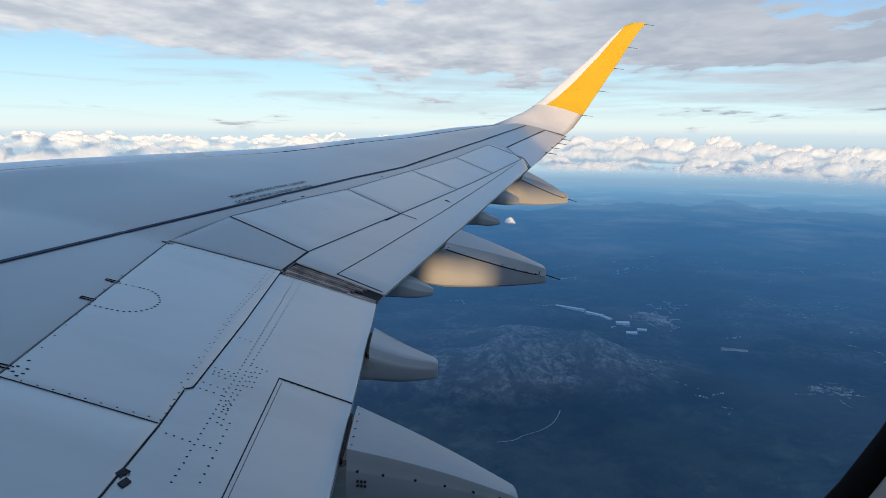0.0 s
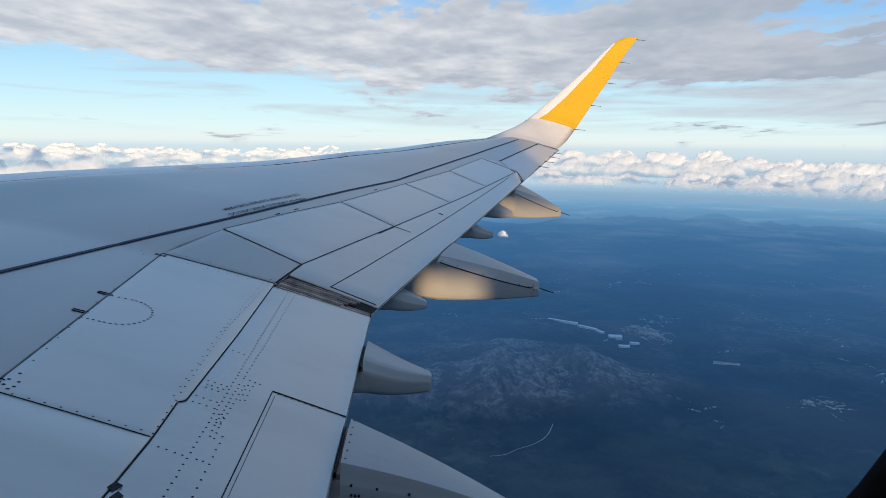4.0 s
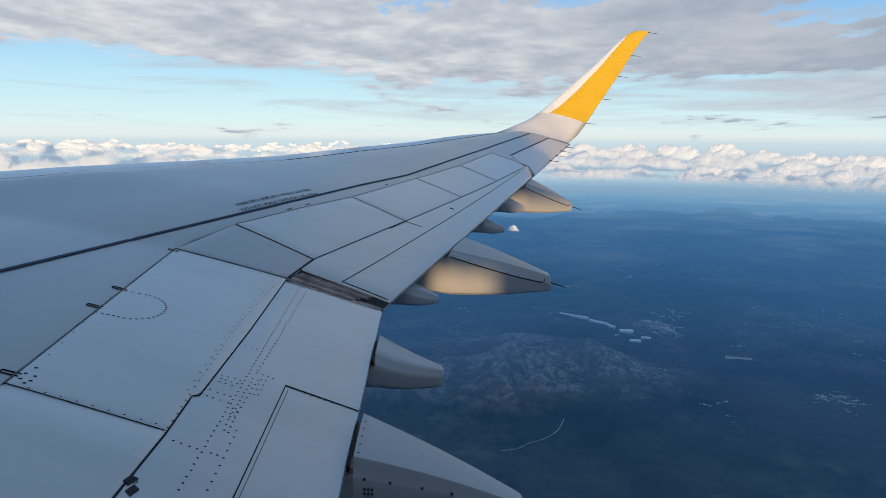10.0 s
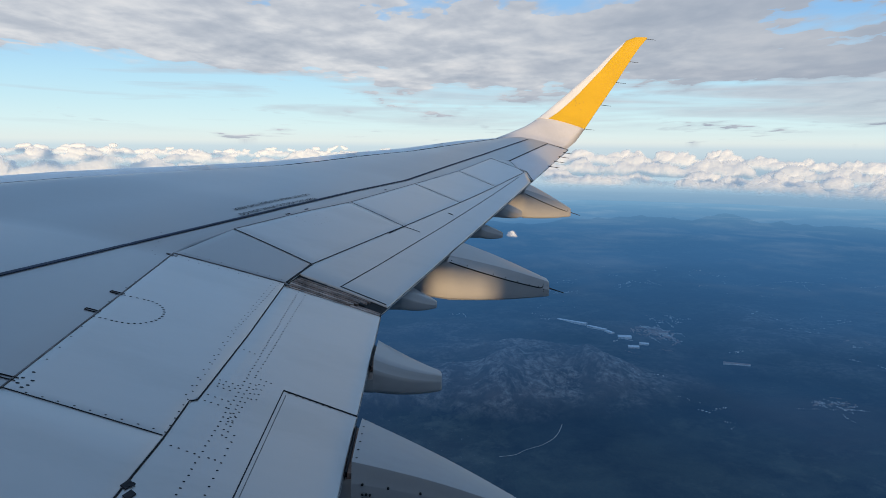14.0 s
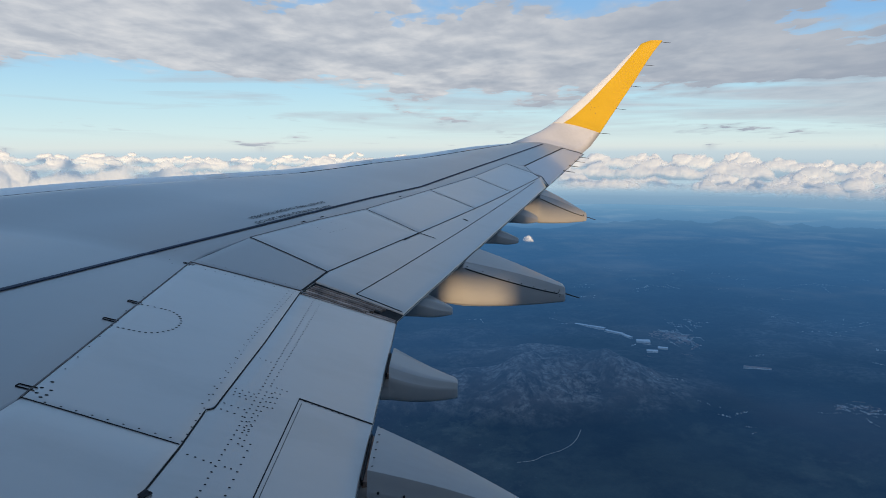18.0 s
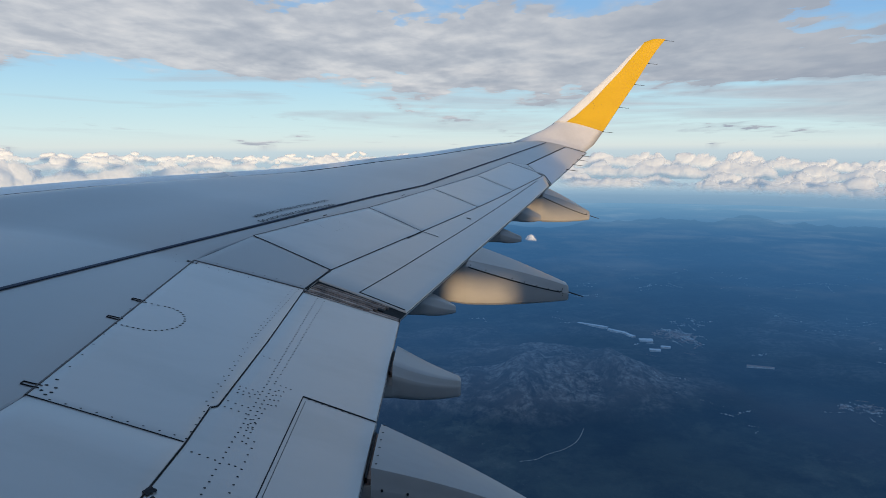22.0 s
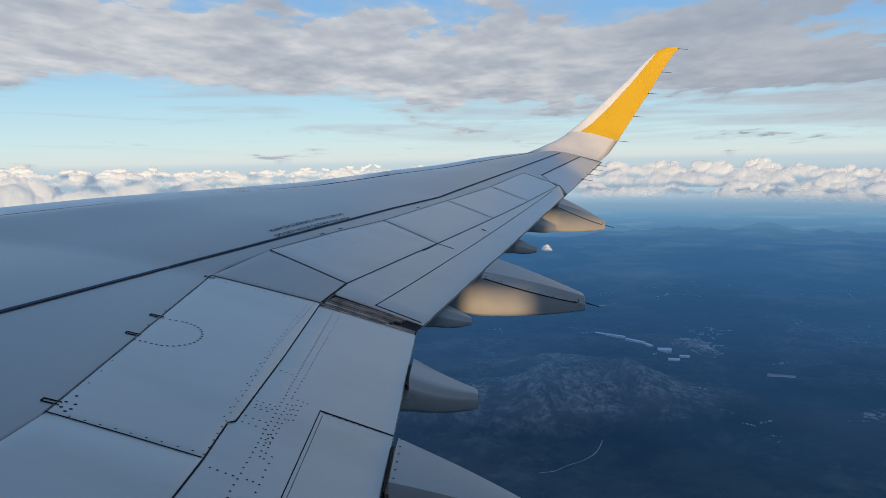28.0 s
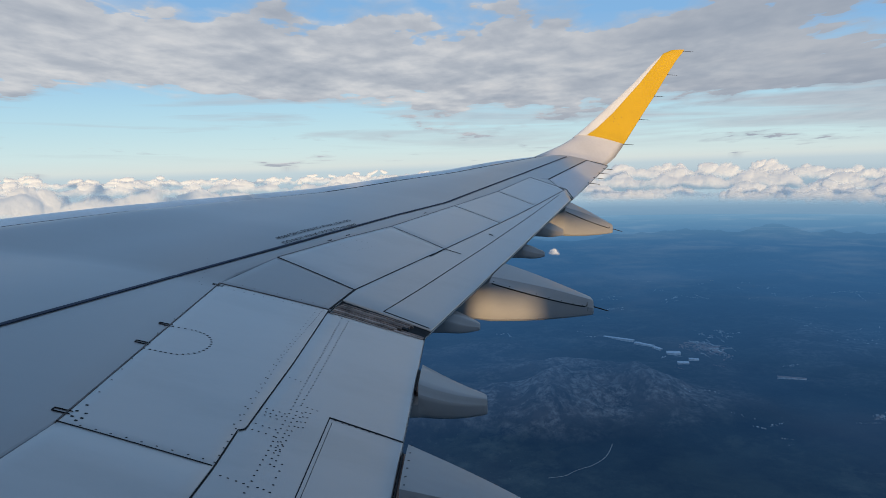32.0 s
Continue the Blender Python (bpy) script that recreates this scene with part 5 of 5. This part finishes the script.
f1, side1 = fairing(4.08, 4.52, 0.026, 0.62, -1.035, -1.295, -1.50, -1.41, "large grey flap track fairing with fasteners", False, True, (0.72, 0.66), 0.88, 0.05, 0.95)
fairing(5.12, 5.52, 0.022, 0.345, -1.00, -1.125, -1.168, -1.205, "short grey flap track fairing", False, False, (0.52, 0.36), 0.82, -0.08)
f3, side3 = fairing(7.50, 8.10, 0.515, 1.275, -0.852, -1.115, -1.215, -1.236, "long grey flap track fairing with a dark shell joint", edges=(0.84, 0.05))
fairing(11.15, 11.70, 1.575, 2.14, -0.545, -0.82, -0.92, -0.925, "outer grey flap track fairing", edges=(0.80, 0.05))
fairing(6.66, 6.94, 0.10, 0.338, -0.975, -1.08, -1.118, -1.123, "small grey flap hinge fairing", False, False)
fairing(9.00, 9.26, 0.80, 1.025, -0.785, -0.875, -0.922, -0.925, "small grey flap hinge fairing", False, False)
fairing(10.15, 10.5, 1.10, 1.365, -0.64, -0.765, -0.832, -0.832, "small grey flap hinge fairing", False, False)

# joint strip and fasteners where the near fairing meets the flap
for (y0, y1, z) in ((4.115, 4.475, -1.06), (5.165, 5.475, -1.03)):
    ribbon("fairing_joint", [(0.015, y0), (0.015, y1)], 0.020, M_BROWN, wing, "brown rubber strip at the fairing root", lift=-0.012, steps=4, height=lambda x, y: z_te(y), thick=0.022)
    ribbon("fairing_gap", [(0.006, y0), (0.006, y1)], 0.007, M_SEAL, wing, "dark gap behind the flap edge", lift=-0.006, steps=4, height=lambda x, y: z_te(y), thick=0.02)


def studs(name, pts, parent, r=0.0042):
    verts, faces = [], []
    for p in pts:
        k = len(verts)
        for yy, rr in ((0.004, r), (-0.002, r), (-0.003, r * 0.5)):
            for i in range(8):
                verts.append((p[0] + rr * math.cos(i * math.pi / 4), p[1] + yy, p[2] + rr * math.sin(i * math.pi / 4)))
        for ring_i in range(2):
            for i in range(8):
                a = k + ring_i * 8 + i
                b = k + ring_i * 8 + (i + 1) % 8
                faces.append((a, b, b + 8, a + 8))
        faces.append(tuple(range(k + 16, k + 24)))
    return tagged(mesh_object(name, verts, faces, M_INK, parent), kind="stuff")


studs("fastener_pattern", [side1(s, 0.72) for s in (0.06, 0.2, 0.38, 0.55, 0.72, 0.88)] + [side1(0.06 + 0.02 * (i % 3), 0.5 + 0.07 * (i // 3)) for i in range(6)], f1)
studs("fastener_pattern", [side3(s, lerp(0.84, 0.05, s) + 0.10) for s in (0.04, 0.18, 0.42, 0.54, 0.66, 0.78, 0.88)] + [side3(0.93, -0.25), side3(0.935, 0.0)], f3)
top_dots = [(0.040, lerp(4.125, 4.465, i / 5)) for i in range(6)]
dots("fastener_pattern", top_dots, 0.0045, M_INK, f1, lift=0.004, height=lambda x, y: -1.0375)

# ---- cabin ----
WIN_X, WIN_Z, WIN_A, WIN_B, WIN_Y = 0.276, 0.057, 0.1202, 0.1655, 1.93


def oval(grow, y, n=72, power=2.25):
    pts = []
    for i in range(n):
        a = 2 * math.pi * i / n
        ca, sa = math.cos(a), math.sin(a)
        r = 1.0
        pts.append((WIN_X + (WIN_A + grow) * math.copysign(abs(ca) ** (2 / power), ca), y, WIN_Z + (WIN_B + grow) * math.copysign(abs(sa) ** (2 / power), sa)))
    return pts


cabin_wall = tagged(new("cabin_wall"), "grey curved cabin side wall with an oval window", "wall", "", "structure")
window = tagged(new("window_1"), "oval cabin window with black rubber seal", "window", "", "structure")
loft("lining", [oval(0.0027, WIN_Y - 0.0043), oval(0.006, WIN_Y - 0.012), oval(0.010, WIN_Y - 0.035), oval(0.015, WIN_Y - 0.065), oval(0.03, WIN_Y - 0.095), oval(0.05, WIN_Y - 0.105), oval(0.075, WIN_Y - 0.107)], M_LINING, window, "grey moulded window reveal", caps=False)
loft("seal", [oval(0.05, WIN_Y + 0.016), oval(0.004, WIN_Y + 0.004), oval(0.0008, WIN_Y + 0.0015), oval(0.0, WIN_Y), oval(0.0006, WIN_Y - 0.002), oval(0.0020, WIN_Y - 0.004), oval(0.0032, WIN_Y - 0.0046)], M_RUBBER, window, "black rubber window seal", caps=False)


def wall_ring(y, half_x, z0, z1, n=72):
    pts = []
    for i in range(n):
        a = 2 * math.pi * i / n
        ca, sa = math.cos(a), math.sin(a)
        k = 1 / max(abs(ca), abs(sa))
        pts.append((WIN_X + half_x * ca * k, y, lerp(z0, z1, (sa * k + 1) / 2)))
    return pts


def fuselage():
    """Outer shell of the body beside and over the cabin, open where the window panel sits."""
    cy, cz, rad = 0.08, 0.0, 1.92
    xs = [-9, -7, -5, -3, -1.5, -0.8, WIN_X - 0.6, WIN_X, WIN_X + 0.6, 1.165, 1.175, 1.6, 2.16, 2.18, 2.54, 2.56, 3.3, SHELL_END]
    angs = [radians(-142 + 6 * i) for i in range(0, 48)]
    ring_n = len(angs)
    verts = [(x, cy + rad * math.cos(a), max(cz + rad * math.sin(a), sun_gap_edge(x))) for x in xs for a in angs]
    faces = []
    for i in range(len(xs) - 1):
        for j in range(ring_n - 1):
            mid_x, mid_a = (xs[i] + xs[i + 1]) / 2, (angs[j] + angs[j + 1]) / 2
            if abs(mid_x - WIN_X) < 0.6 and math.cos(mid_a) > 0 and -0.42 < cz + rad * math.sin(mid_a) < 0.6:
                continue
            if -0.8 < mid_x < 0.9 and math.cos(mid_a) < 0 and 0.12 < cz + rad * math.sin(mid_a) < 0.8:
                continue        # unseen opening, cut to let sky light onto the window lining
            a = i * ring_n + j
            faces.append((a, a + 1, a + ring_n + 1, a + ring_n))
    return tagged(mesh_object("fuselage", verts, faces, M_BODY, None, "", True), "grey painted airliner fuselage side, its unseen edges cut to let sun past", "fuselage", "", "structure")


# shell cut short aft, out of view, so that sunlight reaches the tip fin
SHELL_END = 4.0


def sun_gap_edge(x):
    """Lower edge of the shell, out of view, stepped to let the low sun under onto the outer fairings."""
    if x < 2.55:
        return lerp(-0.745, -0.80, (x - 1.17) / 1.0) if 1.17 < x < 2.17 else -1.17
    return -0.40


body = fuselage()


# unseen bulk added below the body to shade the near flap fairings
def belly_ring(x):
    e = min(1.0, (x + 9.0) / 1.5, (2.6 - x) / 0.5)
    return [(x, 1.15 * math.copysign(abs(math.cos(a)) ** 0.6, math.cos(a)), -1.40 + (0.345 if math.sin(a) > 0 else 0.42 * e) * math.copysign(abs(math.sin(a)) ** 0.6, math.sin(a))) for a in [2 * math.pi * k / 28 for k in range(28)]]


loft("belly_sun_block", [belly_ring(x) for x in (-9, -8.4, -7.5, -5, -2, 0, 1.2, 2.0, 2.2, 2.4, 2.5)], M_BODY, body, "unseen grey bulk under the cabin that keeps sun off the near fairings")
IN_Y, OUT_Y = WIN_Y - 0.107, WIN_Y + 0.035
loft("inner_panel", [oval(0.075, IN_Y), wall_ring(IN_Y, 0.5, -0.45, 0.5), wall_ring(IN_Y, 1.1, -0.6, 0.66)], M_LINING, cabin_wall, caps=False, smooth=False)
loft("outer_skin", [oval(0.05, WIN_Y + 0.016), oval(0.06, OUT_Y), wall_ring(OUT_Y, 0.45, -0.35, 0.5), wall_ring(OUT_Y - 0.06, 0.62, -0.48, 0.64)], M_BODY, cabin_wall, "pale outer fuselage skin", caps=False, smooth=False)
# floor, roof and far side close the cabin section
def board(name, lo, hi, mat, label, cat):
    b3 = bmesh.new()
    bmesh.ops.create_cube(b3, size=1)
    for v in b3.verts:
        v.co = [lerp(lo[i], hi[i], v.co[i] + 0.5) for i in range(3)]
    bmesh.ops.bevel(b3, geom=list(b3.edges), offset=0.01, segments=2, affect="EDGES")
    me = bpy.data.meshes.new(name)
    b3.to_mesh(me)
    b3.free()
    me.materials.append(mat)
    return tagged(new(name, me), label, cat, "", "structure")


X0, X1 = WIN_X - 1.1, WIN_X + 1.1
board("floor", (X0, -1.6, -0.66), (X1, IN_Y, -0.60), M_LINING, "grey cabin floor", "floor")
board("ceiling", (X0, -1.65, 0.66), (X1, 1.80, 0.74), M_LINING, "plain grey cabin ceiling", "ceiling")
board("wall_port", (X0, -1.72, 0.62), (X1, -1.65, 0.66), M_LINING, "plain grey far cabin wall over the added light opening", "wall")
board("wall_port_lower", (X0, -1.72, -0.60), (X1, -1.65, 0.14), M_LINING, "plain grey far cabin wall under the added light opening", "wall")
board("wall_fore", (X0 - 0.06, -1.65, -0.60), (X0, IN_Y, 0.66), M_LINING, "plain grey cabin end wall", "wall")
board("wall_aft", (X1, -1.65, -0.60), (X1 + 0.04, IN_Y, 0.66), M_LINING, "plain grey cabin end wall", "wall")
